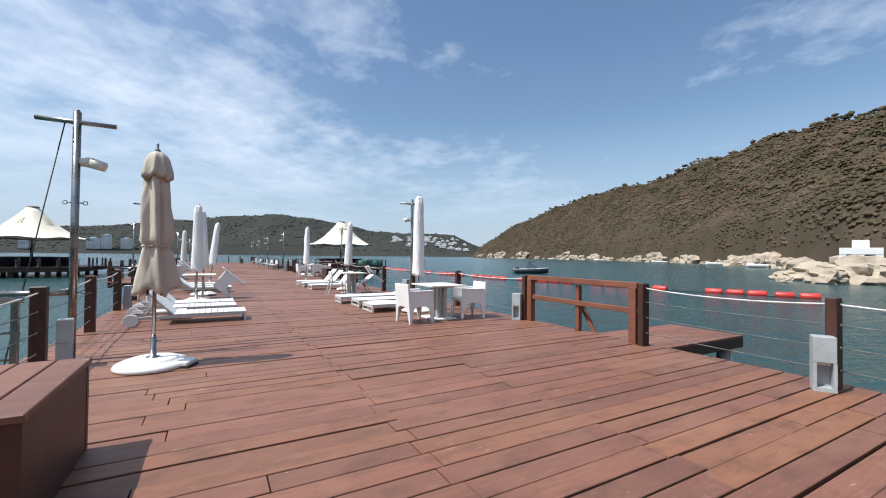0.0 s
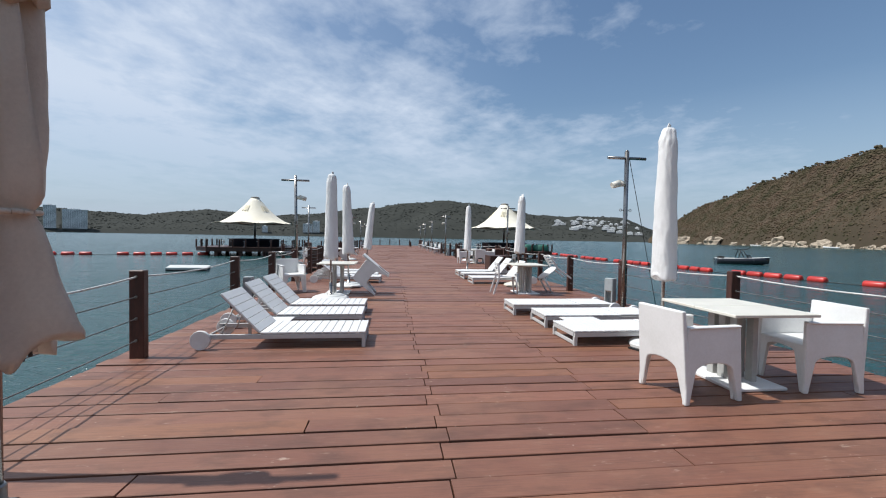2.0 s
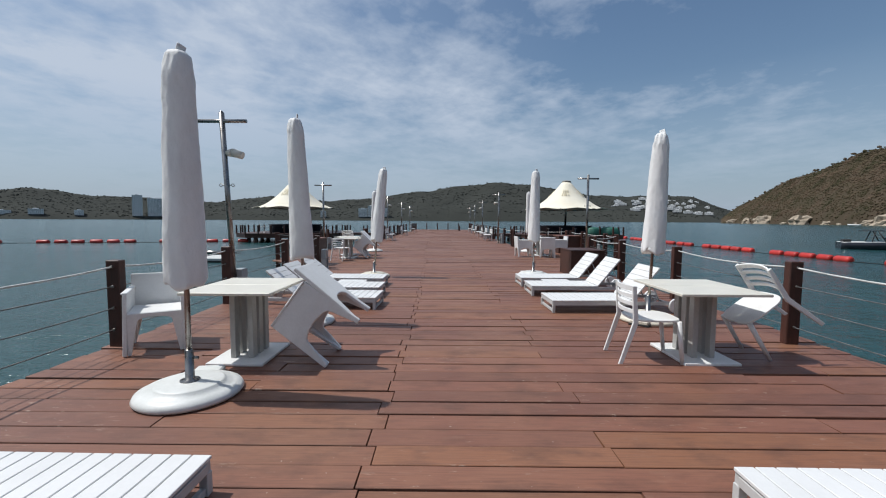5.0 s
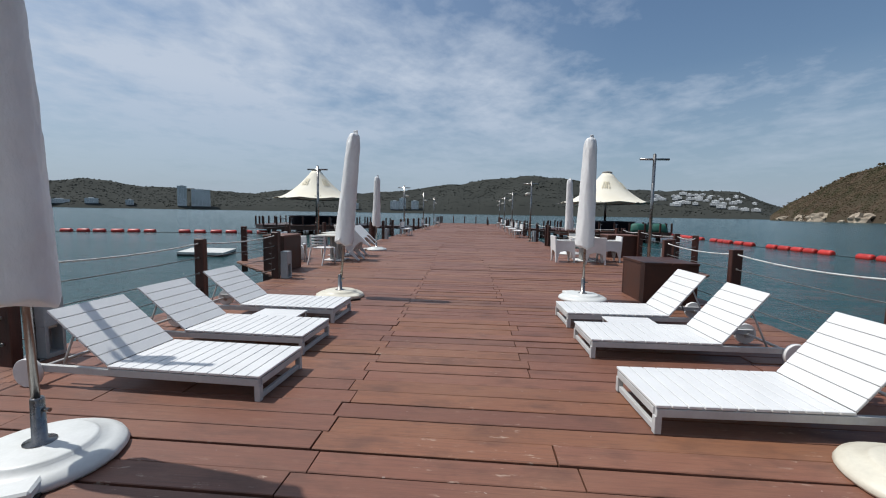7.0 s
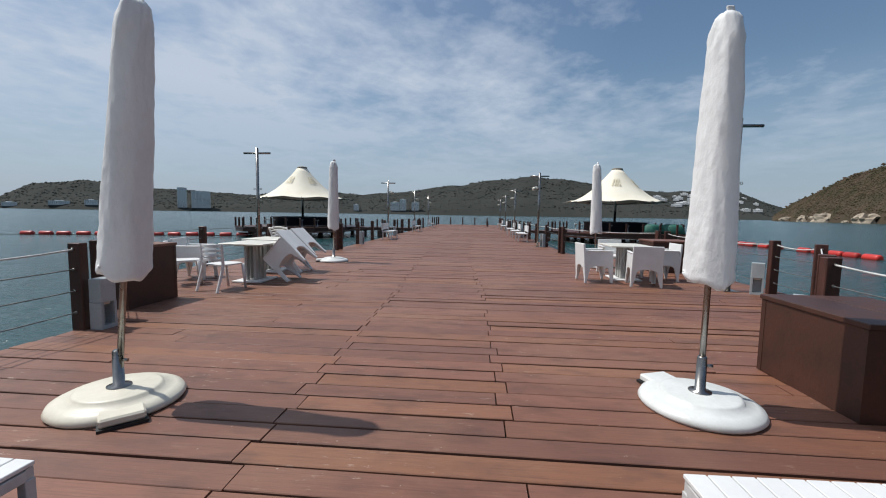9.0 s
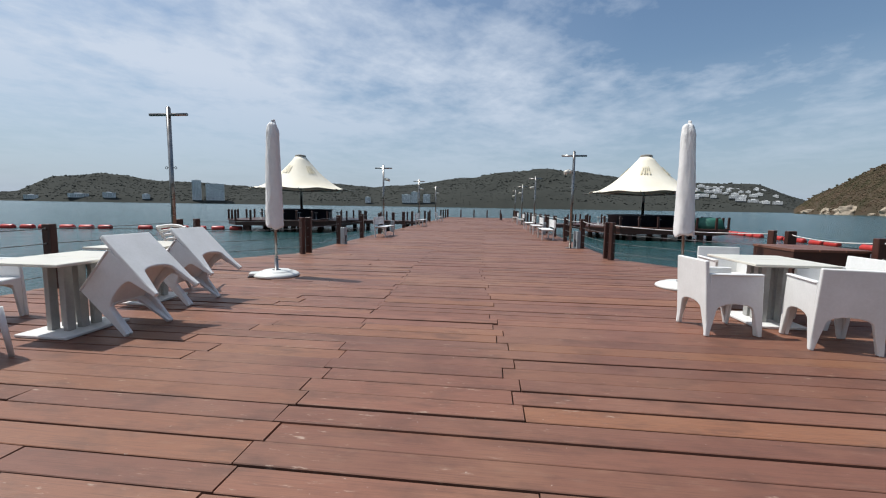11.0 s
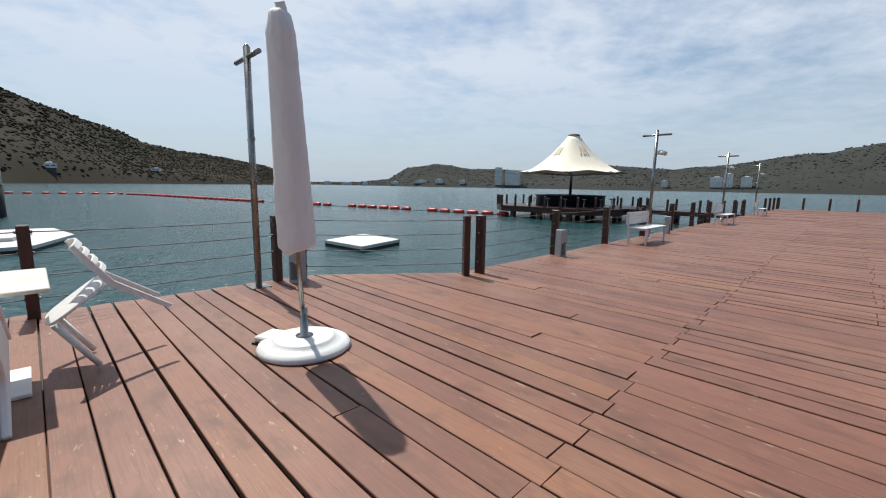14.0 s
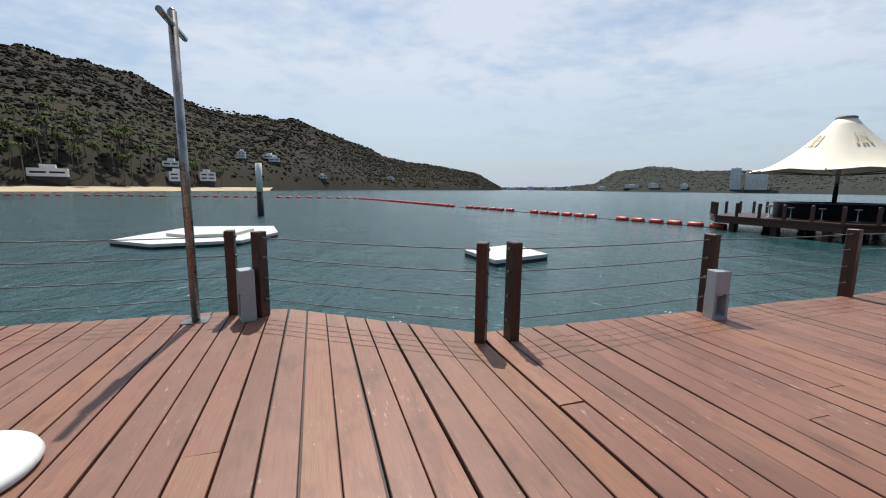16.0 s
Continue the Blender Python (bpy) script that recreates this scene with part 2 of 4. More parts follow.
GREENTARP = material("green_tarpaulin", (0.03, 0.16, 0.11), 0.6, dark=(0.02, 0.09, 0.07), scale=2, bump=0.2)
CONCRETE = material("weathered_concrete", (0.30, 0.28, 0.25), 0.85, dark=(0.17, 0.16, 0.14), scale=1.5, bump=0.3)
RUST = material("rusty_steel_panel", (0.074, 0.027, 0.015), 0.5, dark=(0.036, 0.015, 0.010), scale=4, fine=30, bump=0.15)
BUILD = material("white_facade", (0.80, 0.80, 0.79), 0.8, dark=(0.66, 0.66, 0.65), scale=0.1, fine=2, spec=0.05)
WINDOW = material("dark_window_glass", (0.05, 0.06, 0.07), 0.2, scale=0.3)
ROCK = material("pale_granite_rock", (0.52, 0.44, 0.34), 0.9, dark=(0.20, 0.165, 0.13), scale=0.35, fine=3, bump=0.5, amount=0.7, spec=0.05)
SAND = material("beach_sand", (0.52, 0.42, 0.28), 0.95, dark=(0.40, 0.32, 0.22), scale=0.1, fine=2, spec=0.05)
HILL = material("dry_scrub_hillside", (0.085, 0.062, 0.046), 0.95, dark=(0.050, 0.045, 0.028), scale=0.05, fine=0.5, bump=0.0, amount=0.6, spec=0.05)
SCRUB = material("dry_tropical_scrub", (0.128, 0.090, 0.064), 0.95, dark=(0.048, 0.049, 0.026), scale=0.05, fine=0.35, bump=0.0, amount=0.36, spec=0.05)
# far woods: green pulled towards grey, some distance haze mixed into the colour
HAZEWOOD = material("haze_greyed_wooded_hill", (0.050, 0.052, 0.046), 0.95, dark=(0.038, 0.041, 0.037), scale=0.02, fine=0.3, bump=0.0, amount=0.5, spec=0.05)
# darker brown that holds the shade of the backlit left slope
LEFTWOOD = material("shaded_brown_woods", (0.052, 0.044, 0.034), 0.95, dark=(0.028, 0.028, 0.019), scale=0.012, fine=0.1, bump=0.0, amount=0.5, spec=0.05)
PALM = material("palm_fronds", (0.115, 0.125, 0.045), 0.7, dark=(0.05, 0.07, 0.025), scale=0.2, fine=2, bump=0.0, spec=0.05)
TRUNK = material("palm_trunk", (0.22, 0.18, 0.14), 0.9, scale=2, bump=0.3)
BOATW = material("dark_boat_hull", (0.03, 0.035, 0.045), 0.25, scale=1)

# ---- mesh tools ----


class Shape:
    """Collects boxes, tubes, lathes and faces into one mesh; every face keeps its material."""

    def __init__(self):
        self.bm, self.mats = bmesh.new(), []

    def _slot(self, mat):
        if mat not in self.mats:
            self.mats.append(mat)
        return self.mats.index(mat)

    def _paint(self, faces, mat, smooth=False):
        s = self._slot(mat)
        for f in faces:
            f.material_index, f.smooth = s, smooth

    def box(self, size, m, mat, chamfer=0.0):
        if not isinstance(m, Matrix):
            m = Matrix.Translation(m)
        vs = bmesh.ops.create_cube(self.bm, size=1, matrix=m @ Matrix.Diagonal((*size, 1)))["verts"]
        faces = {f for v in vs for f in v.link_faces}
        if chamfer:
            self._paint(faces, mat)
            edges = list({e for f in faces for e in f.edges})
            got = bmesh.ops.bevel(self.bm, geom=edges, offset=chamfer, segments=1, affect="EDGES", profile=0.5)
            faces = set(got["faces"])
        self._paint(faces, mat)
        return self

    def tube(self, a, b, r, mat, r2=None, sides=12):
        a, b = Vector(a), Vector(b)
        d = b - a
        m = Matrix.Translation((a + b) / 2) @ d.to_track_quat("Z", "Y").to_matrix().to_4x4()
        vs = bmesh.ops.create_cone(self.bm, cap_ends=True, segments=sides, radius1=r, radius2=r if r2 is None else r2, depth=d.length, matrix=m)["verts"]
        for f in {f for v in vs for f in v.link_faces}:
            f.material_index, f.smooth = self._slot(mat), len(f.verts) == 4
        return self

    def lathe(self, profile, mat, centre=(0, 0, 0), sides=32, sx=1.0, sy=1.0, ripple=None, hem=None):
        rings = []
        for k, (r, z) in enumerate(profile):
            ring = []
            for i in range(sides):
                a = 2 * math.pi * i / sides
                q = r * (ripple(a, k, z) if ripple else 1.0)
                ring.append(self.bm.verts.new((centre[0] + q * sx * math.cos(a), centre[1] + q * sy * math.sin(a), centre[2] + z + (hem(a, k) if hem else 0.0))))
            rings.append(ring)
        faces = []
        for p, q in zip(rings, rings[1:]):
            for i in range(sides):
                j = (i + 1) % sides
                faces.append(self.bm.faces.new((p[i], p[j], q[j], q[i])))
        faces.append(self.bm.faces.new(rings[-1]))
        faces.append(self.bm.faces.new(list(reversed(rings[0]))))
        self._paint(faces, mat, True)
        faces[-1].smooth = faces[-2].smooth = False
        return self

    def prism(self, outline, z0, z1, mat):
        lo = [self.bm.verts.new((x, y, z0)) for x, y in outline]
        hi = [self.bm.verts.new((x, y, z1)) for x, y in outline]
        faces = [self.bm.faces.new(hi), self.bm.faces.new(list(reversed(lo)))]
        for i in range(len(lo)):
            j = (i + 1) % len(lo)
            faces.append(self.bm.faces.new((lo[i], lo[j], hi[j], hi[i])))
        self._paint(faces, mat)
        return self

    def mesh(self, name):
        me = bpy.data.meshes.new(name)
        bmesh.ops.recalc_face_normals(self.bm, faces=self.bm.faces[:])
        self.bm.to_mesh(me)
        self.bm.free()
        for m in self.mats:
            me.materials.append(m)
        return me

    def make(self, name, parent=None, bevel=0.0):
        ob = new(name, self.mesh(name))
        if parent:
            ob.parent = parent
        if bevel:
            md = ob.modifiers.new("bevel", "BEVEL")
            md.width, md.segments, md.limit_method = bevel, 2, "ANGLE"
        return ob


def thing(name, label, category, group="", kind=""):
    return tagged(new(name), label, category, group, kind)

# ---- water and land ----
SEA = -1.45
s = Shape()
s.prism([(-4500, -4500), (4500, -4500), (4500, 4500), (-4500, 4500)], SEA - 0.5, SEA, WATER)
tagged(s.make("water"), "green-blue choppy bay water", "sea", kind="structure")


def lerp(table, b):
    for p, q in zip(table, table[1:]):
        if p[0] <= b <= q[0]:
            k = (b - p[0]) / (q[0] - p[0])
            return [u + (v - u) * k for u, v in zip(p[1:], q[1:])]
    return list(table[0][1:] if b < table[0][0] else table[-1][1:])


def land(name, label, table, mat, step, rows, wobble):
    """A hillside round part of the bay. Table: bearing, shore distance, crest distance, crest height."""
    bm = bmesh.new()
    b0, b1 = table[0][0], table[-1][0]
    n = int((b1 - b0) / step)
    grid = []
    for i in range(n + 1):
        b = b0 + (b1 - b0) * i / n
        shore, crest, height = lerp(table, b)
        line = []
        for k in range(rows + 3):
            f = k / rows
            d = shore + (crest - shore) * f
            if f <= 1:
                z = SEA - 0.6 + (height + 2) * (0.10 * min(f * 8, 1) + 0.90 * f ** 1.1) if f > 0 else SEA - 1.5
            else:
                z = height * (1 - (f - 1) * 2.5)
            x, y = d * math.sin(radians(b)), d * math.cos(radians(b))
            amp = wobble * min(f * 3, 1) * max(height, 4)
            z += amp * (noise.fractal(Vector((x, y, 0)) * (9.0 / max(crest, 200)), 0.9, 2.1, 5) if f > 0 else 0)
            line.append(bm.verts.new((x, y, z)))
        grid.append(line)
    for p, q in zip(grid, grid[1:]):
        for k in range(len(p) - 1):
            bm.faces.new((p[k], q[k], q[k + 1], p[k + 1])).smooth = True
    bmesh.ops.recalc_face_normals(bm, faces=bm.faces[:])
    me = bpy.data.meshes.new(name)
    bm.to_mesh(me)
    bm.free()
    me.materials.append(mat)
    return tagged(new(name, me), label, "hill", kind="structure")


RIGHT = [(33.4, 900, 1000, 6), (35, 860, 1000, 33), (38.3, 740, 860, 64), (45.8, 560, 720, 91), (52.8, 420, 600, 95), (59.2, 300, 520, 98),
         (64.8, 220, 460, 100), (69.7, 160, 420, 101), (74, 120, 400, 101), (80, 95, 390, 102), (95, 80, 380, 102), (125, 75, 380, 100), (165, 70, 380, 90)]
FAR = [(-68, 2300, 2600, 9), (-62, 2300, 2600, 14), (-56, 2300, 2600, 19), (-52, 2200, 2600, 38), (-49.4, 2100, 2500, 105), (-45.5, 2000, 2500, 128), (-40.5, 2000, 2500, 104), (-36, 2000, 2500, 106),
       (-29, 2000, 2500, 92), (-23, 1900, 2400, 128), (-16, 1900, 2400, 104), (-8, 1900, 2400, 138), (-2, 1900, 2400, 178), (6.5, 1900, 2400, 226), (10, 1900, 2400, 210), (13.1, 1900, 2400, 190),
       (18.6, 1900, 2400, 138), (25, 1900, 2400, 140), (30.5, 1900, 2400, 118), (33, 1900, 2400, 80), (37, 1900, 2400, 20)]
LEFT = [(-200, 180, 500, 90), (-160, 180, 520, 105), (-130, 200, 560, 118), (-118, 215, 600, 132), (-110, 225, 640, 142), (-106, 235, 660, 138), (-102.7, 250, 680, 120), (-96.7, 290, 700, 108), (-90, 340, 740, 110),
        (-86, 400, 780, 102), (-79, 560, 900, 68), (-71.4, 800, 1100, 58), (-66.5, 1000, 1250, 46), (-63.2, 1250, 1350, 5)]
land("hill_right", "dry scrub-covered headland with grey-brown trees", RIGHT, HILL, 0.7, 26, 0.10)
land("hill_far", "distant hazy green wooded hills across the bay", FAR, HAZEWOOD, 0.35, 10, 0.10)
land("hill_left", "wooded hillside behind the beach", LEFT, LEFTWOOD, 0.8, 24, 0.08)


def hill_point(table, b, f):
    shore, crest, height = lerp(table, b)
    d = shore + (crest - shore) * f
    z = SEA - 0.6 + (height + 2) * (0.10 * min(f * 8, 1) + 0.90 * f ** 1.1)
    x, y = d * math.sin(radians(b)), d * math.cos(radians(b))
    return x, y, z


def clumps(name, label, table, count, b0, b1, size, mat, bias=1.0, wobble=0.1, lift=0.15):
    """Tree crowns in their hundreds over a hillside, as uneven low lumps."""
    rnd = random.Random(len(name) * 7 + count)
    verts, faces = [], []
    base = bmesh.new()
    bmesh.ops.create_icosphere(base, subdivisions=1, radius=1)
    bv = [v.co.copy() for v in base.verts]
    bf = [[v.index for v in f.verts] for f in base.faces]
    base.free()
    for _ in range(count):
        b, f = rnd.uniform(b0, b1), rnd.random() ** bias
        x, y, z = hill_point(table, b, 0.05 + 0.97 * f)
        shore, crest, height = lerp(table, b)
        amp = wobble * min(f * 3, 1) * max(height, 4)
        z += amp * noise.fractal(Vector((x, y, 0)) * (9.0 / max(crest, 200)), 0.9, 2.1, 5)
        r = size * rnd.uniform(0.5, 1.5) * (0.55 + 0.45 * math.hypot(x, y) / crest)
        o = len(verts)
        sx, sz = rnd.uniform(0.8, 1.4), rnd.uniform(0.45, 0.85)
        for c in bv:
            k = r * rnd.uniform(0.62, 1.3)
            verts.append((x + c.x * k * sx, y + c.y * k, z + r * lift + c.z * k * sz))
        faces += [[o + i for i in t] for t in bf]
    me = bpy.data.meshes.new(name)
    me.from_pydata(verts, [], faces)
    me.polygons.foreach_set("use_smooth", [True] * len(faces))
    me.materials.append(mat)
    return tagged(new(name, me), label, "trees", kind="stuff")


clumps("headland_scrub", "dense dry grey-brown and olive scrub trees", RIGHT, 44000, 33.6, 92, 1.05, SCRUB, 0.75, 0.1, 0.05)
clumps("ridge_trees", "flat-topped dry trees along the headland ridge", RIGHT, 170, 34.5, 92, 1.9, SCRUB, 0.03, 0.1, 0.9)
clumps("hillside_woods", "tropical woods on the hillside, backlit shade in their colour", LEFT, 15000, -126, -63.5, 1.8, LEFTWOOD, 0.75, 0.08, 0.0)
clumps("far_woods", "distant hazy woods on hills", FAR, 7500, -67, 36, 3.6, HAZEWOOD, 0.8, 0.1, -0.12)


def rock_mesh(seed, name):
    rnd = random.Random(seed)
    bm = bmesh.new()
    bmesh.ops.create_icosphere(bm, subdivisions=3, radius=1)
    for v in bm.verts:
        k = 1 + 0.55 * noise.noise(v.co * 1.5 + Vector((seed * 3.1, 0, 0))) + 0.30 * noise.noise(v.co * 3.1 + Vector((0, seed, 0)))
        v.co = Vector((v.co.x * k, v.co.y * k * rnd.uniform(0.8, 0.9), max(v.co.z * k * 0.8, -0.5)))
    me = bpy.data.meshes.new(name)
    bm.to_mesh(me)
    bm.free()
    me.materials.append(ROCK)
    return me


ROCKS = [rock_mesh(i, "boulder") for i in range(6)]
rnd = random.Random(5)
for i in range(190):
    b = 34.5 + (i / 190) ** 0.9 * 58 + rnd.uniform(-0.4, 0.4)
    shore, crest, height = lerp(RIGHT, b)
    d = shore * rnd.uniform(0.985, 1.03)
    big = rnd.random() ** 3
    r = (1.0 + 4.2 * big) * (0.5 + 0.85 * min(shore / 350, 2.0))
    ob = new("boulder", ROCKS[i % 6])
    ob.matrix_world = pose(d * math.sin(radians(b)), d * math.cos(radians(b)), SEA + r * 0.25, 0, 0, rnd.uniform(0, 360)) @ Matrix.Diagonal((r * 1.3, r, r, 1))
    tagged(ob, "pale weathered granite boulder at the waterline", "rock", "shore boulders")
# low rocky point close to the pier
for x, y, r in ((64, 20.5, 3.0), (68, 18, 4.0), (71, 23, 4.2), (75, 16, 4.6), (73, 19, 5.2), (64, 14, 1.6), (80, 21, 4.4), (69, 26, 2.2), (61, 23.5, 0.9)):
    ob = new("boulder", ROCKS[int(x) % 6])
    ob.matrix_world = pose(x, y, SEA + r * 0.2, 0, 0, x * 40) @ Matrix.Diagonal((r * 0.95, r * 0.75, r * 0.5, 1))
    tagged(ob, "pale weathered granite boulder at the waterline", "rock", "shore boulders")


def palm_stuff():
    rnd = random.Random(11)
    s = Shape()
    for _ in range(150):
        b = rnd.uniform(-128, -95)
        f = rnd.uniform(0.02, 0.16)
        x, y, z = hill_point(LEFT, b, f)
        h = rnd.uniform(11, 18)
        lx, ly = rnd.uniform(-1.5, 1.5), rnd.uniform(-1.5, 1.5)
        s.tube((x, y, z - 1), (x + lx, y + ly, z + h), 0.28, TRUNK, 0.16, 5)
        for k in range(11):
            a = k * 0.571 + rnd.uniform(-0.2, 0.2)
            droop, ln = rnd.uniform(-1.8, 1.4), rnd.uniform(3.0, 4.2)
            c, q = math.cos(a), math.sin(a)
            top = Vector((x + lx, y + ly, z + h))
            mid = top + Vector((c * ln * 0.55, q * ln * 0.55, 0.9 + droop * 0.3))
            tip = top + Vector((c * ln, q * ln, droop - 1.0))
            w = Vector((-q, c, 0)) * 0.7
            dn = Vector((0, 0, -0.35))
            v = [s.bm.verts.new(p) for p in (top, mid + w + dn, tip, mid - w + dn, mid)]
            s._paint([s.bm.faces.new((v[0], v[1], v[4])), s.bm.faces.new((v[1], v[2], v[4])), s.bm.faces.new((v[2], v[3], v[4])), s.bm.faces.new((v[3], v[0], v[4]))], PALM)
    return tagged(s.make("palm_grove"), "tall coconut palms along the beach", "palm trees", kind="stuff")


palm_stuff()
s = Shape()
rings = []
for i in range(31):
    b = radians(-135 + i * 1.5)
    sh = lerp(LEFT, math.degrees(b))[0]
    rings.append([s.bm.verts.new((d * math.sin(b), d * math.cos(b), z)) for d, z in ((sh - 22, SEA - 0.4), (sh - 12, SEA + 0.5), (sh + 14, SEA + 2.6), (sh + 20, SEA - 1))])
fs = [s.bm.faces.new((p[k], q[k], q[k + 1], p[k + 1])) for p, q in zip(rings, rings[1:]) for k in range(3)]
s._paint(fs, SAND, True)
tagged(s.make("beach"), "narrow strip of pale beach sand", "beach", kind="structure")


def tower(name, x, y, z, w, d, storeys, face, label, floor=3.2):
    """A block of flats: slab edges, recessed window bands and piers on all sides."""
    e = thing(name, label, "building", "distant buildings")
    e.matrix_world = pose(x, y, z, 0, 0, face)
    h = storeys * floor
    Shape().box((w - 1.2, d - 1.2, h + 6), (0, 0, h / 2 - 3), WINDOW).make("window", e)
    s = Shape()
    for k in range(storeys + 1):
        s.box((w, d, floor * 0.62), (0, 0, k * floor), BUILD)
    n = max(2, int(w / 5))
    for k in range(n + 1):
        for sy in (-1, 1):
            s.box((0.9, 0.5, h), (-w / 2 + 0.45 + k * (w - 0.9) / n, sy * (d / 2 - 0.3), h / 2), BUILD)
    for sx in (-1, 1):
        s.box((0.5, d * 0.5, h), (sx * (w / 2 - 0.28), 0, h / 2), BUILD)
    s.box((w * 0.4, d * 0.5, floor * 0.9), (0, 0, h + floor * 0.6), BUILD)
    s.make("wall", e)
    return e


def at_bearing(table, b, f):
    return hill_point(table, b, f)


x, y, z = at_bearing(LEFT, -117.6, 0.36)
tower("apartment_building", x, y, z + 5, 24, 14, 8, 60, "white balconied apartment tower on the wooded hillside", 2.5)
for b, w, n in ((-36.9, 34, 20), (-35.0, 70, 17), (-41.8, 26, 4), (-47.5, 60, 3), (-45, 40, 4), (-51, 40, 3), (-11.4, 40, 9), (-10.3, 30, 12), (-8.6, 34, 9), (-16.6, 24, 6), (-55, 30, 4), (-57.5, 50, 3), (-60, 36, 4), (-62.5, 60, 2), (-64.5, 40, 3)):
    x, y, z = at_bearing(FAR, b, 0.10)
    tower("hotel_building", x, y, z, w, 24, n, -b, "pale distant hotel block on the far shore", 4.0)
rnd = random.Random(3)
for i in range(46):
    b, f = rnd.uniform(22, 32.5), rnd.uniform(0.25, 0.8)
    x, y, z = at_bearing(FAR, b, f)
    tower("hillside_house", x, y, z + 2, rnd.uniform(16, 34), 16, rnd.choice((1, 2, 2)), -b, "small pale hillside house among trees", 4.0)
for i in range(8):
    b, f = rnd.uniform(-104, -74), rnd.uniform(0.03, 0.2)
    x, y, z = at_bearing(LEFT, b, f)
    tower("beach_house", x, y, z + 1.5, rnd.uniform(5, 10), 6, rnd.choice((1, 1, 2)), -b + rnd.uniform(-20, 20), "low pale beach house half hidden by trees", 2.2)
for b, w in ((-117, 9), (-109.5, 13), (-119.5, 8)):
    x, y, z = at_bearing(LEFT, b, 0.03)
    tower("beach_house", x, y, z + 1.2, w, 7, 1, -b, "low white-roofed beach restaurant under palms", 2.2)
e = tower("terrace_house", 100, 27, SEA + 2.6, 5.5, 4, 1, -74, "white terrace house above the rocks", 1.9)

# ---- the pier's outline ----
Y0, Y1 = PLANK0, 73.0


def edges_at(y):
    """Left and right edge of the deck at y."""
    left = [(-6, -3.72), (21.6, -3.72), (23.9, -6.05), (29.7, -5.95), (31.7, -4.5), (73, -4.6)]
    right = [(-6, 4.5), (21.7, 4.5), (23.9, 6.4), (29.3, 6.3), (32.5, 3.95), (73, 3.75)]
    return lerp(left, y)[0], lerp(right, y)[0]


floor = tagged(new("floor"), "red-brown painted timber pier deck, worn boards", "deck", kind="structure")
s = Shape()
for y in np.arange(Y0 + 0.5, Y1, 2.0):
    l, r = edges_at(float(y))
    s.box((r - l - 0.3, 0.16, 0.20), ((l + r) / 2, float(y), -0.175), POST)
for x in (-3.3, -1.2, 1.2, 3.4):
    s.box((0.12, Y1 - Y0 - 0.2, 0.2), (x, (Y0 + Y1) / 2, -0.38), POST)
for y in np.arange(-4, Y1, 6.0):
    for x in (-3.3, 3.4):
        s.tube((x, float(y), SEA - 1.5), (x, float(y), -0.48), 0.2, CONCRETE)
s.make("beam", floor)
# black sheet added just under the planks, standing in for shade in the gaps
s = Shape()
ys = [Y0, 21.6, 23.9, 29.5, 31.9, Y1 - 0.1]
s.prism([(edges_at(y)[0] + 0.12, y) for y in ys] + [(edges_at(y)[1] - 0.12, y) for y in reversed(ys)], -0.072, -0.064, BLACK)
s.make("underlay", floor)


# ---- railing posts, cables, lamps ----


def post_mesh(pair=False):
    s = Shape()
    s.box((0.10, 0.15, 1.27), (0, 0, 0.335), POST, 0.008)
    for z in (0.20, 0.44, 0.68, 0.90):
        for sx in (-1, 1):
            s.tube((sx * 0.048, 0, z), (sx * 0.068, 0, z), 0.016, STEEL, sides=8)
    return s.mesh("railing_post")


POSTM = post_mesh()
LEFTPOSTS = [(-3.55, -4.4), (-3.5, -1.8), (-3.45, 1.0), (-3.42, 3.4), (-3.36, 5.87), (-3.45, 8.58), (-3.6, 11.76), (-3.6, 14.1), (-3.62, 16.45), (-3.7, 19.15), (-3.66, 21.42)]
LEFTTERRACE = [(-3.85, 21.85), (-5.9, 24.05), (-5.85, 26.6), (-5.87, 29.18)]
LEFTDIAG = [(-5.7, 29.5), (-4.3, 31.62)]
LEFTFAR = [(-4.26, 31.93), (-4.43, 34.65)] + [(-4.5, 37.4 + 2.75 * i) for i in range(8)]
LEFTEND = [(-4.5, 64.9 + 2.3 * i) for i in range(4)]
RIGHTNEAR = [(4.3, -4.2), (4.25, -1.5), (4.2, 1.25), (4.32, 3.56)]
RIGHTMID = [(4.38, 6.42), (4.3, 9.15), (4.2, 11.9), (4.15, 14.4), (4.3, 17.1), (4.33, 19.5), (4.36, 21.75)]
RIGHTTERRACE = [(4.6, 22.1), (6.1, 24.1), (6.1, 25.1), (6.05, 27.5), (6.1, 29.3)]
RIGHTDIAG = [(5.95, 29.55), (3.82, 32.2)]
RIGHTFAR = [(3.78, 32.5), (3.75, 35.3)] + [(3.7, 38.05 + 2.75 * i) for i in range(8)]
RIGHTEND = [(3.66, 65.2 + 2.3 * i) for i in range(4)]
ENDRAIL = [(-4.5 + 1.63 * i, 72.6) for i in range(6)]


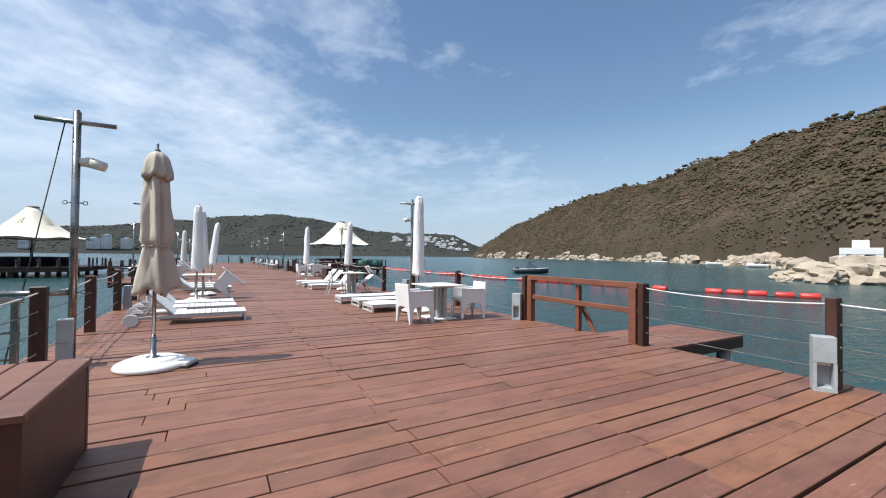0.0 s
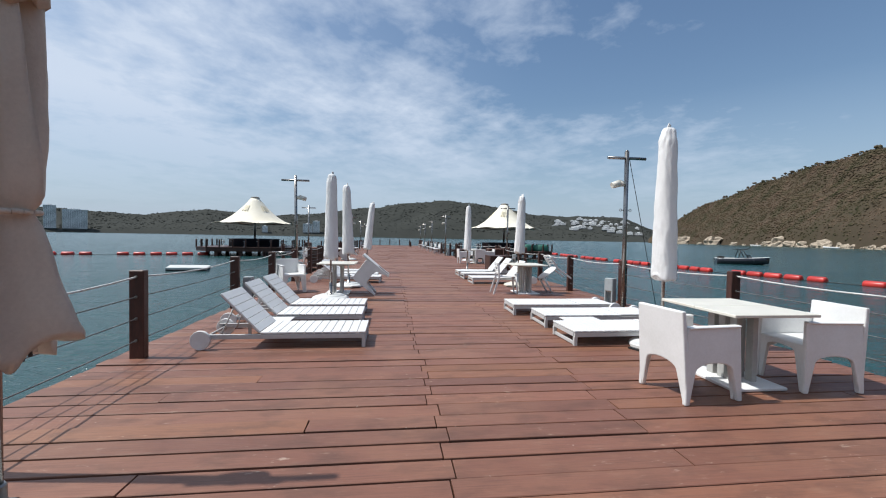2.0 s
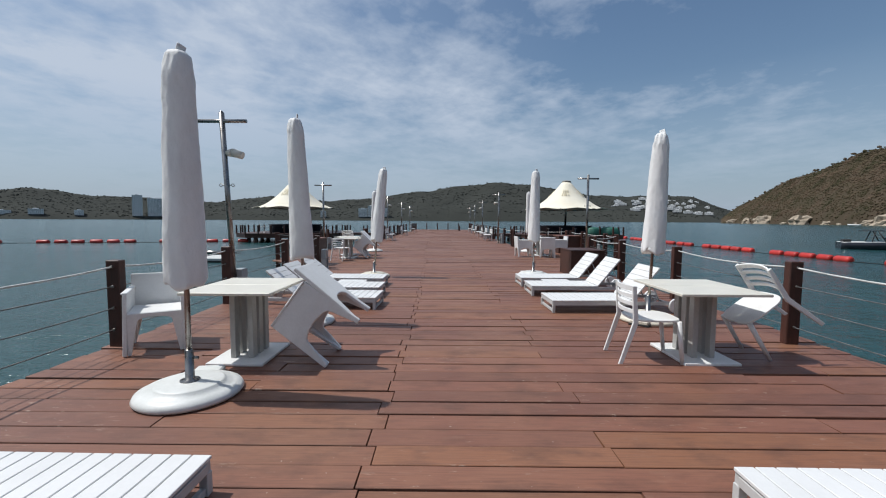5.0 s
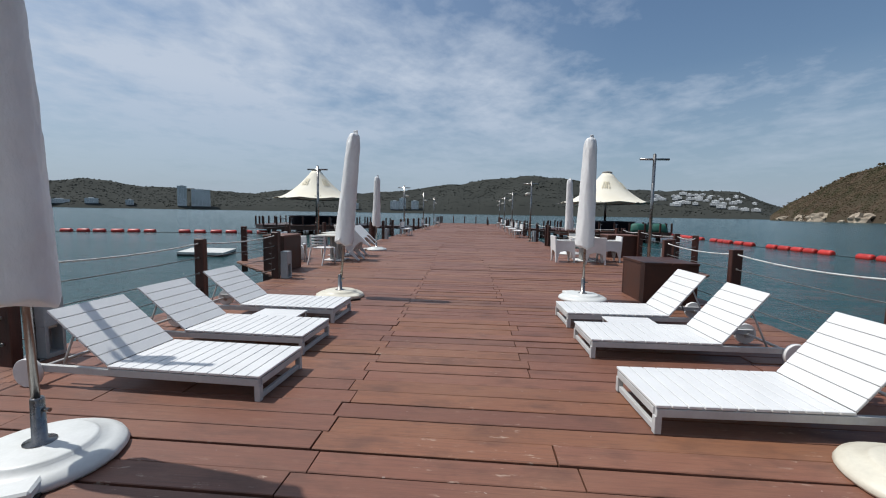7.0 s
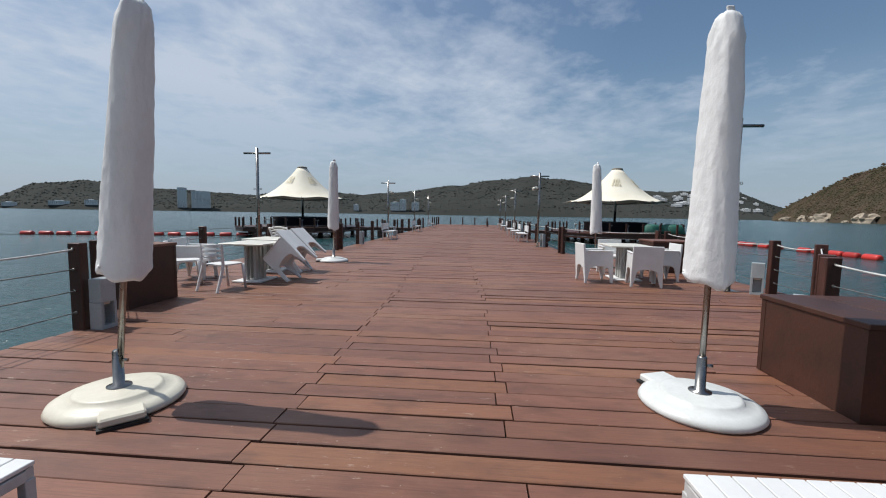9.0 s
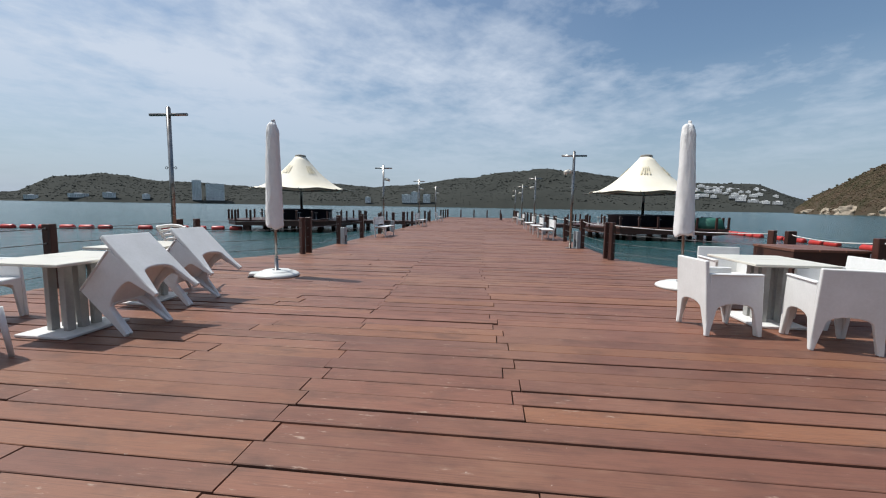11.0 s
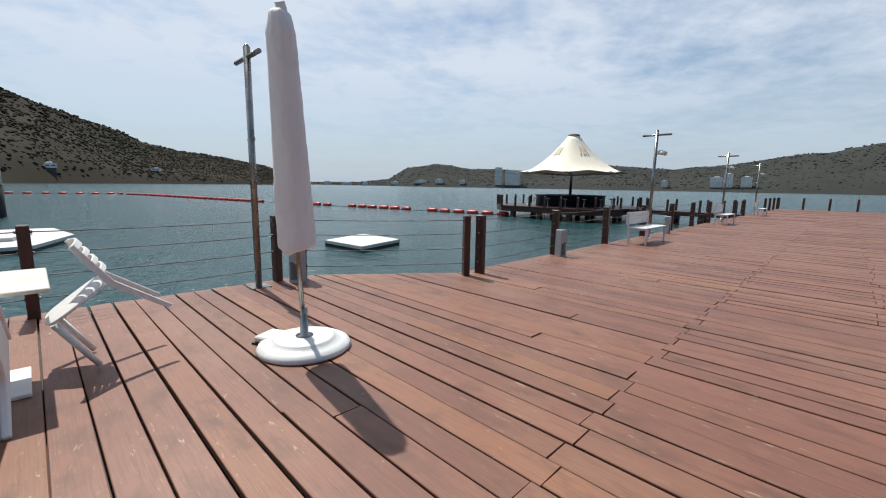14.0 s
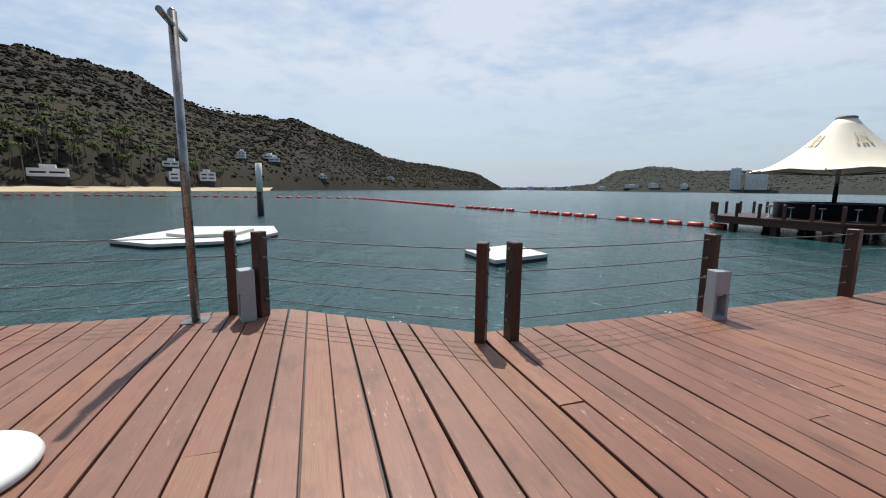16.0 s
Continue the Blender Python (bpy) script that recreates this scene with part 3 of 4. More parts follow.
def railing(points, top=(ROPE, 0.010)):
    for i, (x, y) in enumerate(points):
        q = points[min(i + 1, len(points) - 1)]
        p = points[max(i - 1, 0)]
        turn = math.degrees(math.atan2(q[1] - p[1], q[0] - p[0]))
        ob = new("railing_post", POSTM)
        ob.matrix_world = pose(x, y, 0, 0, 0, turn - 90 + 90)
        tagged(ob, "dark red-brown timber railing post with steel eyes", "post", "railing posts")
    for (x0, y0), (x1, y1) in zip(points, points[1:]):
        e = thing("railing_cable", "thin horizontal steel cables strung between posts", "railing", "railing cables")
        for z, mat, r in ((0.20, CABLE, 0.006), (0.44, CABLE, 0.006), (0.68, CABLE, 0.006), (0.90, *top)):
            s = Shape()
            n = 6
            pts = [(x0 + (x1 - x0) * k / n, y0 + (y1 - y0) * k / n, z - (0.05 if mat == ROPE else 0.015) * 4 * (k / n) * (1 - k / n)) for k in range(n + 1)]
            for a, b in zip(pts, pts[1:]):
                s.tube(a, b, r, mat, sides=6)
            s.make("rope" if mat == ROPE else "cable", e)


for line in (LEFTPOSTS, RIGHTNEAR, RIGHTMID, RIGHTTERRACE, RIGHTDIAG, RIGHTFAR):
    railing(line)
for line in (LEFTTERRACE, LEFTDIAG, LEFTFAR):
    railing(line, (CABLE, 0.006))
for x, y in LEFTEND + RIGHTEND + ENDRAIL:
    ob = new("railing_post", POSTM)
    ob.matrix_world = pose(x, y, 0, 0, 0, 90)
    tagged(ob, "dark red-brown timber railing post with steel eyes", "post", "railing posts")


def lamp(x, y, turn, side, cover=True, stay=False, stub=False, fender=False, lean=0):
    e = thing("deck_lamp", "tall stainless steel deck lamp post with crossbar", "lamp post", "deck lamps")
    e.matrix_world = pose(x, y, 0, lean, 0, turn)
    s = Shape()
    s.tube((0, 0, 0.012), (0, 0, 3.16), 0.043, STEEL, sides=16)
    s.tube((0, 0, 3.16), (0, 0, 3.19), 0.038, STEEL, 0.02, 16)
    for z in (2.0, 0.86):
        for sx in (-1, 1):
            s.tube((sx * 0.045, 0, z), (sx * 0.075, 0, z), 0.008, STEEL, sides=6)
            for k in range(8):
                a, b = k * math.pi / 4, (k + 1) * math.pi / 4
                s.tube((sx * 0.10 + 0.024 * math.cos(a), 0, z + 0.024 * math.sin(a)), (sx * 0.10 + 0.024 * math.cos(b), 0, z + 0.024 * math.sin(b)), 0.006, STEEL, sides=5)
    s.make("pole", e)
    Shape().tube((-0.40, 0, 3.03), (0.40, 0, 3.03), 0.03, STEEL, sides=12).make("crossbar", e)
    Shape().box((0.26, 0.26, 0.012), (0, 0, 0.006), STEEL, 0.003).make("foot_plate", e)
    if side:
        s = Shape()
        s.tube((side * 0.04, 0, 2.52), (side * 0.14, 0, 2.53), 0.05, LENS, 0.07)
        s.tube((side * 0.14, 0, 2.53), (side * 0.30, 0, 2.48), 0.07, LENS, 0.06)
        s.make("lamp_head", e)
    if stub:
        Shape().tube((-0.70, 0, 0.86), (-0.04, 0, 0.86), 0.035, STEEL).make("boarding_bar", e)
    if stay:
        Shape().tube((-0.12, 0, 3.0), (-0.95, 0.25, SEA - 0.2), 0.008, BLACK, sides=6).make("stay_line", e)
    if fender:
        Shape().tube((0.06, 0, 3.0), (0.80, 0.02, -0.22), 0.007, BLACK, sides=6).make("fender_line", e)
        Shape().lathe([(0.02, 0.02), (0.055, 0.0), (0.075, -0.06), (0.075, -0.2), (0.05, -0.27), (0.01, -0.29)], BLACK, (0.80, 0.02, -0.22), 16).make("fender", e)
    return e


lamp(-3.16, 6.28, 0, 1, stay=True, stub=True)
lamp(-3.58, 16.62, 0, 1, stub=True, lean=5)
lamp(-5.68, 28.83, 0, 0)
lamp(-4.25, 39.9, 0, 1)
lamp(-4.25, 49.6, 0, 1)
lamp(-4.25, 58.6, 0, 1)
lamp(3.92, 11.4, 0, -1, fender=True)
lamp(5.45, 25.27, 0, 0)
lamp(3.35, 35.2, 0, -1)
lamp(3.3, 46.0, 0, -1)
lamp(3.3, 55.5, 0, -1)
lamp(3.3, 64.5, 0, -1)


def light_box(x, y, turn):
    e = thing("bollard_light", "grey metal deck light box with dark recess", "deck light", "deck light boxes")
    e.matrix_world = pose(x, y, 0, 0, 0, turn)
    s = Shape()
    s.box((0.19, 0.15, 0.27), (0, 0.02, 0.435), GREYBOX, 0.006)
    s.box((0.03, 0.15, 0.30), (-0.08, 0.02, 0.15), GREYBOX)
    s.box((0.03, 0.15, 0.30), (0.08, 0.02, 0.15), GREYBOX)
    s.box((0.13, 0.03, 0.30), (0, 0.08, 0.15), GREYBOX)
    s.box((0.13, 0.118, 0.04), (0, 0.005, 0.02), GREYBOX)
    s.make("housing", e)
    Shape().box((0.11, 0.06, 0.03), (0, 0.02, 0.284), LENS).make("lens", e)


for x, y, a in ((-3.12, 5.93, 100), (-3.42, 12.0, 90), (-3.5, 16.7, 90), (-3.45, 21.5, 88), (-5.58, 29.34, 20), (-4.2, 34.55, 80), (-4.2, 41.6, 90), (4.0, 1.27, -60), (4.2, 6.5, -60), (4.0, 12.05, -60),
                (4.1, 21.7, -40), (5.75, 24.95, -30), (3.55, 35.2, -60), (3.5, 43, -90)):
    light_box(x, y, a)


# ---- sun loungers, side tables ----


def lounger(side, tilt):
    """Foot end at the origin, head away along -x (side 1) or +x (side -1). tilt: degrees of the back."""
    e = thing("sun_lounger", "white slatted sun lounger with grey frame" + (" and raised back" if tilt else ", back lowered flat"), "sun lounger", "sun loungers on the deck")
    g = -side
    s = Shape()
    W, T = 0.69, 0.195
    for sy in (-1, 1):
        s.box((1.98, 0.035, 0.055), (g * 1.0, sy * (W / 2 - 0.0175), T - 0.05), SLATGREY)
        s.box((0.045, 0.045, T - 0.075), (g * 0.024, sy * (W / 2 - 0.024), (T - 0.075) / 2), SLATGREY)
    s.box((0.04, W - 0.075, 0.05), (g * 0.022, 0, T - 0.05), SLATGREY)
    s.box((0.03, W - 0.1, 0.04), (g * 0.024, 0, 0.03), SLATGREY)
    s.box((0.03, W - 0.075, 0.04), (g * 1.28, 0, T - 0.055), SLATGREY)
    s.tube((g * 1.93, -W / 2 - 0.02, 0.12), (g * 1.93, W / 2 + 0.02, 0.12), 0.015, SLATGREY)
    for sy in (-1, 1):
        s.box((0.04, 0.035, 0.09), (g * 1.93, sy * (W / 2 - 0.0175), 0.125), SLATGREY)
    s.make("frame", e, 0.003)
    for k in range(12):
        Shape().box((0.098, W, 0.02), (g * (0.051 + k * 0.1055), 0, T - 0.006), WHITE, 0.003).make("slat", e)
    back = Matrix.Translation((g * 1.265, 0, T - 0.005)) @ Matrix.Rotation(radians(tilt) * side, 4, "Y")
    for k in range(6):
        Shape().box((0.104, W - 0.02, 0.02), back @ Matrix.Translation((g * (0.06 + k * 0.109), 0, 0.004)), WHITE, 0.003).make("slat", e)
    s = Shape()
    for sy in (-1, 1):
        s.box((0.64, 0.03, 0.03), back @ Matrix.Translation((g * 0.33, sy * 0.26, -0.022)), SLATGREY)
    if tilt:
        top = back @ Vector((g * 0.45, 0, -0.03))
        for sy in (-1, 1):
            s.tube((top.x, sy * 0.24, top.z), (g * 1.75, sy * 0.26, T - 0.07), 0.010, SLATGREY, sides=8)
    s.make("back_frame", e)
    for sy in (-1, 1):
        Shape().tube((g * 1.93, sy * (W / 2 + 0.004), 0.115), (g * 1.93, sy * (W / 2 + 0.05), 0.115), 0.115, PLASTIC, sides=24).make("wheel", e, 0.006)
    return e


LU, LV, RU, RF = lounger(1, 46), lounger(1, 39), lounger(-1, 51), lounger(-1, 0)
LU.matrix_world = pose(-1.0, 9.22, 0)
for x, y, a in ((-1.13, 10.41, 0.5), (-1.15, 11.31, -0.8)):
    copy_thing(LU, pose(x, y, 0, 0, 0, a))
LV.matrix_world = pose(-1.03, 16.36, 0, 0, 0, -2)
for x, y, a in ((-1.14, 17.36, -1.5), (-1.25, 18.54, -1)):
    copy_thing(LV, pose(x, y, 0, 0, 0, a))
RU.matrix_world = pose(1.72, 16.23, 0, 0, 0, 2)
for x, y, a in ((1.70, 17.65, 1), (1.70, 18.76, 1.5)):
    copy_thing(RU, pose(x, y, 0, 0, 0, a))
RF.matrix_world = pose(1.68, 9.11, 0, 0, 0, 1.5)
for x, y, a in ((1.71, 10.2, 0), (1.52, 11.25, -0.5)):
    copy_thing(RF, pose(x, y, 0, 0, 0, a))


def side_table(x, y):
    e = thing("side_table", "low white slatted side table beside loungers", "side table", "low side tables")
    e.matrix_world = pose(x, y, 0)
    s = Shape()
    for sx in (-1, 1):
        for sy in (-1, 1):
            s.box((0.035, 0.035, 0.16), (sx * 0.25, sy * 0.15, 0.08), SLATGREY)
    s.box((0.50, 0.03, 0.035), (0, 0.15, 0.145), SLATGREY)
    s.box((0.50, 0.03, 0.035), (0, -0.15, 0.145), SLATGREY)
    s.make("frame", e)
    for k in range(4):
        Shape().box((0.56, 0.084, 0.016), (0, -0.132 + k * 0.088, 0.17), WHITE, 0.003).make("slat", e)


for x, y in ((-2.38, 9.79), (-1.85, 17.95), (2.2, 9.65), (2.4, 18.2)):
    side_table(x, y)


# ---- umbrellas ----


def umbrella_base(e, mat, turn):
    s = Shape()
    s.lathe([(0.385, 0.0), (0.40, 0.02), (0.385, 0.05), (0.335, 0.075), (0.265, 0.085), (0.26, 0.10), (0.24, 0.108), (0.05, 0.112)], mat, sides=40)
    s.make("base", e)
    s = Shape()
    m = Matrix.Rotation(radians(turn), 4, "Z")
    s.box((0.30, 0.24, 0.055), m @ Matrix.Translation((0.31, 0, 0.048)), mat, 0.012)
    s.make("base_handle", e)
    Shape().box((0.28, 0.26, 0.018), m @ Matrix.Translation((0.335, 0, 0.011)), BLACK).make("base_tray", e)
    s = Shape()
    s.lathe([(0.075, 0.108), (0.075, 0.118), (0.035, 0.122), (0.032, 0.36), (0.026, 0.37)], STEEL, sides=16)
    s.tube((0.03, 0, 0.30), (0.075, 0, 0.30), 0.012, STEEL, sides=8)
    s.make("base_sleeve", e)


def covered_umbrella(x, y, turn=0, lean=(0, 0), cream=False, seed=1, top=2.82, foot=0.90):
    tilt = Matrix.Translation((0, 0, 0.11)) @ pose(0, 0, 0, lean[0], lean[1]) @ Matrix.Translation((0, 0, -0.11))
    e = thing("patio_umbrella", "closed patio umbrella in white cover on round base", "umbrella", "closed patio umbrellas")
    e.matrix_world = pose(x, y, 0)
    umbrella_base(e, BASEC if cream else BASEW, turn)
    Shape().tube((0, 0, 0.11), (0, 0, top - 0.1), 0.021, STEEL).make("pole", e).matrix_basis = tilt
    r1 = random.Random(seed)
    ph = [r1.uniform(0, 6.28) for _ in range(6)]

    def rip(a, k, z):
        c, q = math.cos(a), math.sin(a)
        wander = noise.noise(Vector((c, q, z * 2.2 + seed)))
        folds = 0.035 * math.sin(3 * a + ph[0] + z * 0.8) + 0.028 * (1 - 2 * abs(math.sin(2.5 * a + ph[1] + 1.2 * wander)))
        creases = 0.05 * noise.noise(Vector((c * 1.6, q * 1.6, z * 3 + seed * 7))) + 0.07 * abs(noise.noise(Vector((c * 2.6, q * 2.6, z * 7 + 4 * c + seed * 3))))
        creases += 0.035 * abs(noise.noise(Vector((c * 5, q * 5, z * 12 - 7 * q + seed))))
        crown = 0.30 * noise.noise(Vector((c * 2.4, q * 2.4, z * 8 + seed))) * max(0.0, (z - top + 0.30) / 0.30)
        return 1 + folds + creases + crown

    def drop(a, k):
        return 0.022 * math.sin(2 * a + ph[3]) + 0.014 * math.sin(5 * a + ph[4]) if k < 3 else 0.0

    prof = [(0.140, foot), (0.150, foot + 0.02)]
    for k in range(1, 71):
        z = foot + 0.02 + (top - 0.18 - foot) * k / 70
        prof.append((0.150 - 0.046 * (k / 70) ** 1.2, z))
    prof += [(0.096, top - 0.11), (0.085, top - 0.06), (0.078, top - 0.03), (0.055, top), (0.02, top + 0.01)]
    Shape().lathe(prof, COVER, sides=56, ripple=rip, hem=drop).make("cover", e).matrix_basis = tilt
    Shape().box((0.075, 0.018, 0.07), Matrix.Translation((0.02, 0.01, top + 0.025)) @ pose(0, 0, 0, 8, 14, 35 * seed), COVER, 0.006).make("cover_loop", e).matrix_basis = tilt
    return e


covered_umbrella(2.84, 8.66, 200, seed=1, top=2.85)
covered_umbrella(-2.02, 12.86, 100, seed=2, top=2.72)
covered_umbrella(-1.88, 15.2, -60, (0, -1.8), seed=3, top=2.78)
covered_umbrella(3.0, 15.47, -130, (0, 2), True, seed=4, top=2.66, foot=0.98)
covered_umbrella(-1.74, 19.85, -45, (0, 5.5), True, seed=5, top=2.70)
covered_umbrella(2.36, 20.25, 110, (0, 0.3), seed=6, top=2.70)
covered_umbrella(-3.22, 28.28, 205, (3.2, 1.5), seed=7, top=2.72)
covered_umbrella(3.92, 28.5, -10, (0, -1.5), seed=8, top=2.72)


def draped_umbrella(x, y):
    e = thing("patio_umbrella", "closed beige canvas umbrella tied loosely, bare of cover", "umbrella", "closed patio umbrellas")
    e.matrix_world = pose(x, y, 0)
    umbrella_base(e, BASEW, -25)
    s = Shape()
    s.tube((0, 0, 0.11), (0, 0, 2.62), 0.021, STEEL)
    s.lathe([(0.03, 2.60), (0.03, 2.63), (0.012, 2.65), (0.016, 2.70), (0.004, 2.72)], STEEL, sides=12)
    s.make("pole", e)

    def fold(a, k, z):
        c, q = math.cos(a), math.sin(a)
        turn = 1.3 * (z - 1.4) if z > 1.4 else 0.5 * (z - 1.4)
        wander = noise.noise(Vector((c * 1.4, q * 1.4, z * 0.9)))
        deep = 0.25 * (1 - 2 * abs(math.sin(2.5 * a + turn + 0.9 * wander)))
        return 1 + deep + 0.10 * math.sin(3 * a - turn + 1) + 0.20 * noise.noise(Vector((c * 1.8, q * 1.8, z * 1.6 + 4))) + 0.07 * noise.noise(Vector((c * 4, q * 4, z * 5)))

    def ragged(a, k):
        return (0.06 * math.sin(3 * a + 0.6) + 0.035 * math.sin(7 * a + 2)) * max(0.0, 1 - k / 5)

    prof = [(0.15, 0.94), (0.21, 0.90), (0.215, 0.94), (0.205, 1.00), (0.19, 1.08), (0.175, 1.16), (0.16, 1.24), (0.148, 1.32), (0.132, 1.40), (0.112, 1.455), (0.14, 1.49)]
    prof += [(0.152 - 0.045 * (k / 18) ** 1.5, 1.53 + 0.047 * k) for k in range(19)] + [(0.06, 2.42)]
    Shape().lathe(prof, CANVAS, sides=80, ripple=fold, hem=ragged).make("canopy", e)

    def scallop(a, k, z):
        return 1 + (0.13 if k < 3 else 0.06) * (1 - 2 * abs(math.sin(4 * a + 0.4))) + 0.06 * math.sin(3 * a + 1)

    def flounce(a, k):
        return (-0.035 * abs(math.sin(4 * a + 0.4)) + 0.02 * math.sin(3 * a)) if k < 3 else 0.0

    Shape().lathe([(0.12, 2.33), (0.150, 2.29), (0.148, 2.36), (0.138, 2.44), (0.118, 2.52), (0.09, 2.575), (0.05, 2.60), (0.025, 2.61)], CANVAS, sides=64, ripple=scallop, hem=flounce).make("valance", e)
    s = Shape()
    for k in range(24):
        a, b = k * math.pi / 12, (k + 1) * math.pi / 12
        s.tube((0.135 * math.cos(a), 0.135 * math.sin(a), 1.455), (0.135 * math.cos(b), 0.135 * math.sin(b), 1.455), 0.012, CANVAS, sides=6)
    s.make("tie", e)
    s = Shape()
    for k in range(8):
        a = k * math.pi / 4
        s.tube((0.10 * math.cos(a), 0.10 * math.sin(a), 0.86), (0.07 * math.cos(a), 0.07 * math.sin(a), 1.2), 0.008, BLACK, sides=5)
    s.make("rib", e)


draped_umbrella(-2.23, 5.52)


# ---- tables and chairs ----


def table(x, y, turn=0, w=0.86, d=1.0):
    e = thing("dining_table", "cream-topped outdoor table on grey slatted pedestal", "table", "outdoor tables")
    e.matrix_world = pose(x, y, 0, 0, 0, turn)
    for sy in (-1, 1):
        Shape().box((w, d / 2 - 0.003, 0.028), (0, sy * (d / 4 + 0.0015), 0.735), TABLETOP, 0.005).make("tabletop", e)
    s = Shape()
    for sx in (-1, 1):
        for sy in (-1, 0, 1):
            s.box((0.055, 0.085, 0.66), (sx * 0.09, sy * 0.14, 0.36), TABLELEG, 0.004)
    s.box((0.5, 0.6, 0.03), (0, 0, 0.705), TABLELEG)
    s.make("pedestal", e)
    Shape().box((0.56, 0.70, 0.03), (0, 0, 0.015), PLASTIC, 0.006).make("base_plate", e)
    return e


def panel(outline, m, thick, mat):
    """A moulded panel: an outline in the local xz plane with a thickness along y."""
    s = Shape()
    near = [s.bm.verts.new(m @ Vector((x, -thick / 2, z))) for x, z in outline]
    back = [s.bm.verts.new(m @ Vector((x, thick / 2, z))) for x, z in outline]
    faces = [s.bm.faces.new(near), s.bm.faces.new(list(reversed(back)))]
    for i in range(len(near)):
        j = (i + 1) % len(near)
        faces.append(s.bm.faces.new((near[j], near[i], back[i], back[j])))
    s._paint(faces, mat)
    return s


def arch(half, foot, spring, crown, top, top_half):
    """Outline of a panel that runs down into two tapered legs with an arch between them."""
    n = 8
    inner = [(-(half - foot - 0.065) * math.cos(math.pi * k / n), spring + (crown - spring) * math.sin(math.pi * k / n)) for k in range(n + 1)]
    return [(-half, 0), (-half + foot, 0)] + inner + [(half - foot, 0), (half, 0), (top_half, top), (-top_half, top)]


def armchair():
    """Moulded armchair, facing +x, feet on z = 0."""
    e = thing("armchair", "white moulded plastic outdoor armchair", "chair", "outdoor chairs")
    for sy in (-1, 1):
        panel(arch(0.295, 0.042, 0.28, 0.345, 0.65, 0.275), pose(0, sy * 0.268, 0, sy * 1.5), 0.040, PLASTIC).make("side", e, 0.010)
        Shape().box((0.54, 0.062, 0.022), (0.0, sy * 0.255, 0.655), PLASTIC, 0.008).make("armrest", e, 0.004)
    panel(arch(0.285, 0.042, 0.28, 0.345, 0.80, 0.27), pose(-0.262, 0, 0) @ Matrix.Rotation(radians(-4), 4, "Y") @ pose(0, 0, 0, 0, 0, 90), 0.042, PLASTIC).make("backrest", e, 0.010)
    Shape().box((0.51, 0.49, 0.045), (0.02, 0, 0.425), PLASTIC, 0.010).make("seat", e, 0.006)
    panel(arch(0.245, 0.03, 0.36, 0.395, 0.44, 0.245), pose(0.262, 0, 0, 0, 0, 90), 0.03, PLASTIC).make("apron", e, 0.006)
    return e


def slat_chair():
    """Light chair with splayed rear legs, a rounded seat and a back of curved bars, facing +x."""
    e = thing("slat_chair", "white outdoor chair with slatted back and rounded seat", "chair", "outdoor chairs")
    for sy in (-1, 1):
        Shape().tube((0.25, sy * 0.20, 0), (0.20, sy * 0.20, 0.435), 0.020, PLASTIC, 0.026, 8).make("leg", e)
        rear = [(-0.385, 0), (-0.345, 0), (-0.205, 0.42), (-0.235, 0.79), (-0.275, 0.79), (-0.255, 0.43)]
        panel(rear, pose(0, sy * 0.225, 0), 0.026, PLASTIC).make("leg", e, 0.005)
    n = 28
    outline = []
    for i in range(n):
        a = 2 * math.pi * i / n
        c, q = math.cos(a), math.sin(a)
        outline.append((0.0 + 0.245 * math.copysign(abs(c) ** 0.55, c), 0.225 * math.copysign(abs(q) ** 0.55, q)))
    Shape().prism(outline, 0.43, 0.452, PLASTIC).make("seat", e, 0.006)
    for k in range(4):
        z = 0.53 + k * 0.078
        s = Shape()
        bend = lambda v: -0.225 - (z - 0.43) * 0.07 - 0.055 * (1 - (v / 0.225) ** 2)
        m = 8
        rows = []
        for j in range(m + 1):
            v = -0.225 + 0.45 * j / m
            hh = 0.021 if k < 3 else 0.026
            rows.append([s.bm.verts.new((bend(v) + dx, v, z + dz)) for dx, dz in ((-0.009, -hh), (0.009, -hh), (0.009, hh), (-0.009, hh))])
        fs = [s.bm.faces.new((p[i], q[i], q[(i + 1) % 4], p[(i + 1) % 4])) for p, q in zip(rows, rows[1:]) for i in range(4)]
        fs += [s.bm.faces.new(rows[0]), s.bm.faces.new(list(reversed(rows[-1])))]
        s._paint(fs, PLASTIC)
        s.make("back_slat", e, 0.004)
    return e


table(2.75, 7.45)
table(-1.98, 13.82)
table(2.72, 13.92)
table(-3.58, 24.9)
table(-3.92, 26.22)
table(3.95, 26.45)

AC = armchair()
AC.matrix_world = pose(2.05, 7.16, 0, 0, 0, 6)
SC = slat_chair()
SC.matrix_world = pose(2.2, 13.83, 0, 0, 0, -3)


def tipped(src, x, y, face, tilt):
    """Tipped forward onto a table's edge: turned about its front feet, which stay on the deck at (x, y)."""
    return copy_thing(src, pose(x, y, 0.012, 0, 0, face) @ Matrix.Rotation(radians(tilt), 4, "Y") @ Matrix.Translation((-0.27, 0, 0)))


for x, y, a in ((3.42, 7.28, 176), (-3.15, 14.1, -60), (-4.85, 24.95, 10), (3.2, 26.0, 5), (4.05, 25.62, 80), (4.68, 26.4, 180), (3.95, 27.25, -95)):
    copy_thing(AC, pose(x, y, 0, 0, 0, a))
for x, y, a in ((-3.6, 23.95, 75), (-4.6, 24.3, 40)):
    copy_thing(SC, pose(x, y, 0, 0, 0, a))
tipped(AC, -1.08, 13.75, 180, 54)
tipped(AC, -2.84, 25.02, 178, 50)
tipped(AC, -3.1, 26.2, 176, 50)
tipped(SC, 3.36, 13.9, 180, 38)
tipped(SC, -4.1, 26.93, -90, 38)


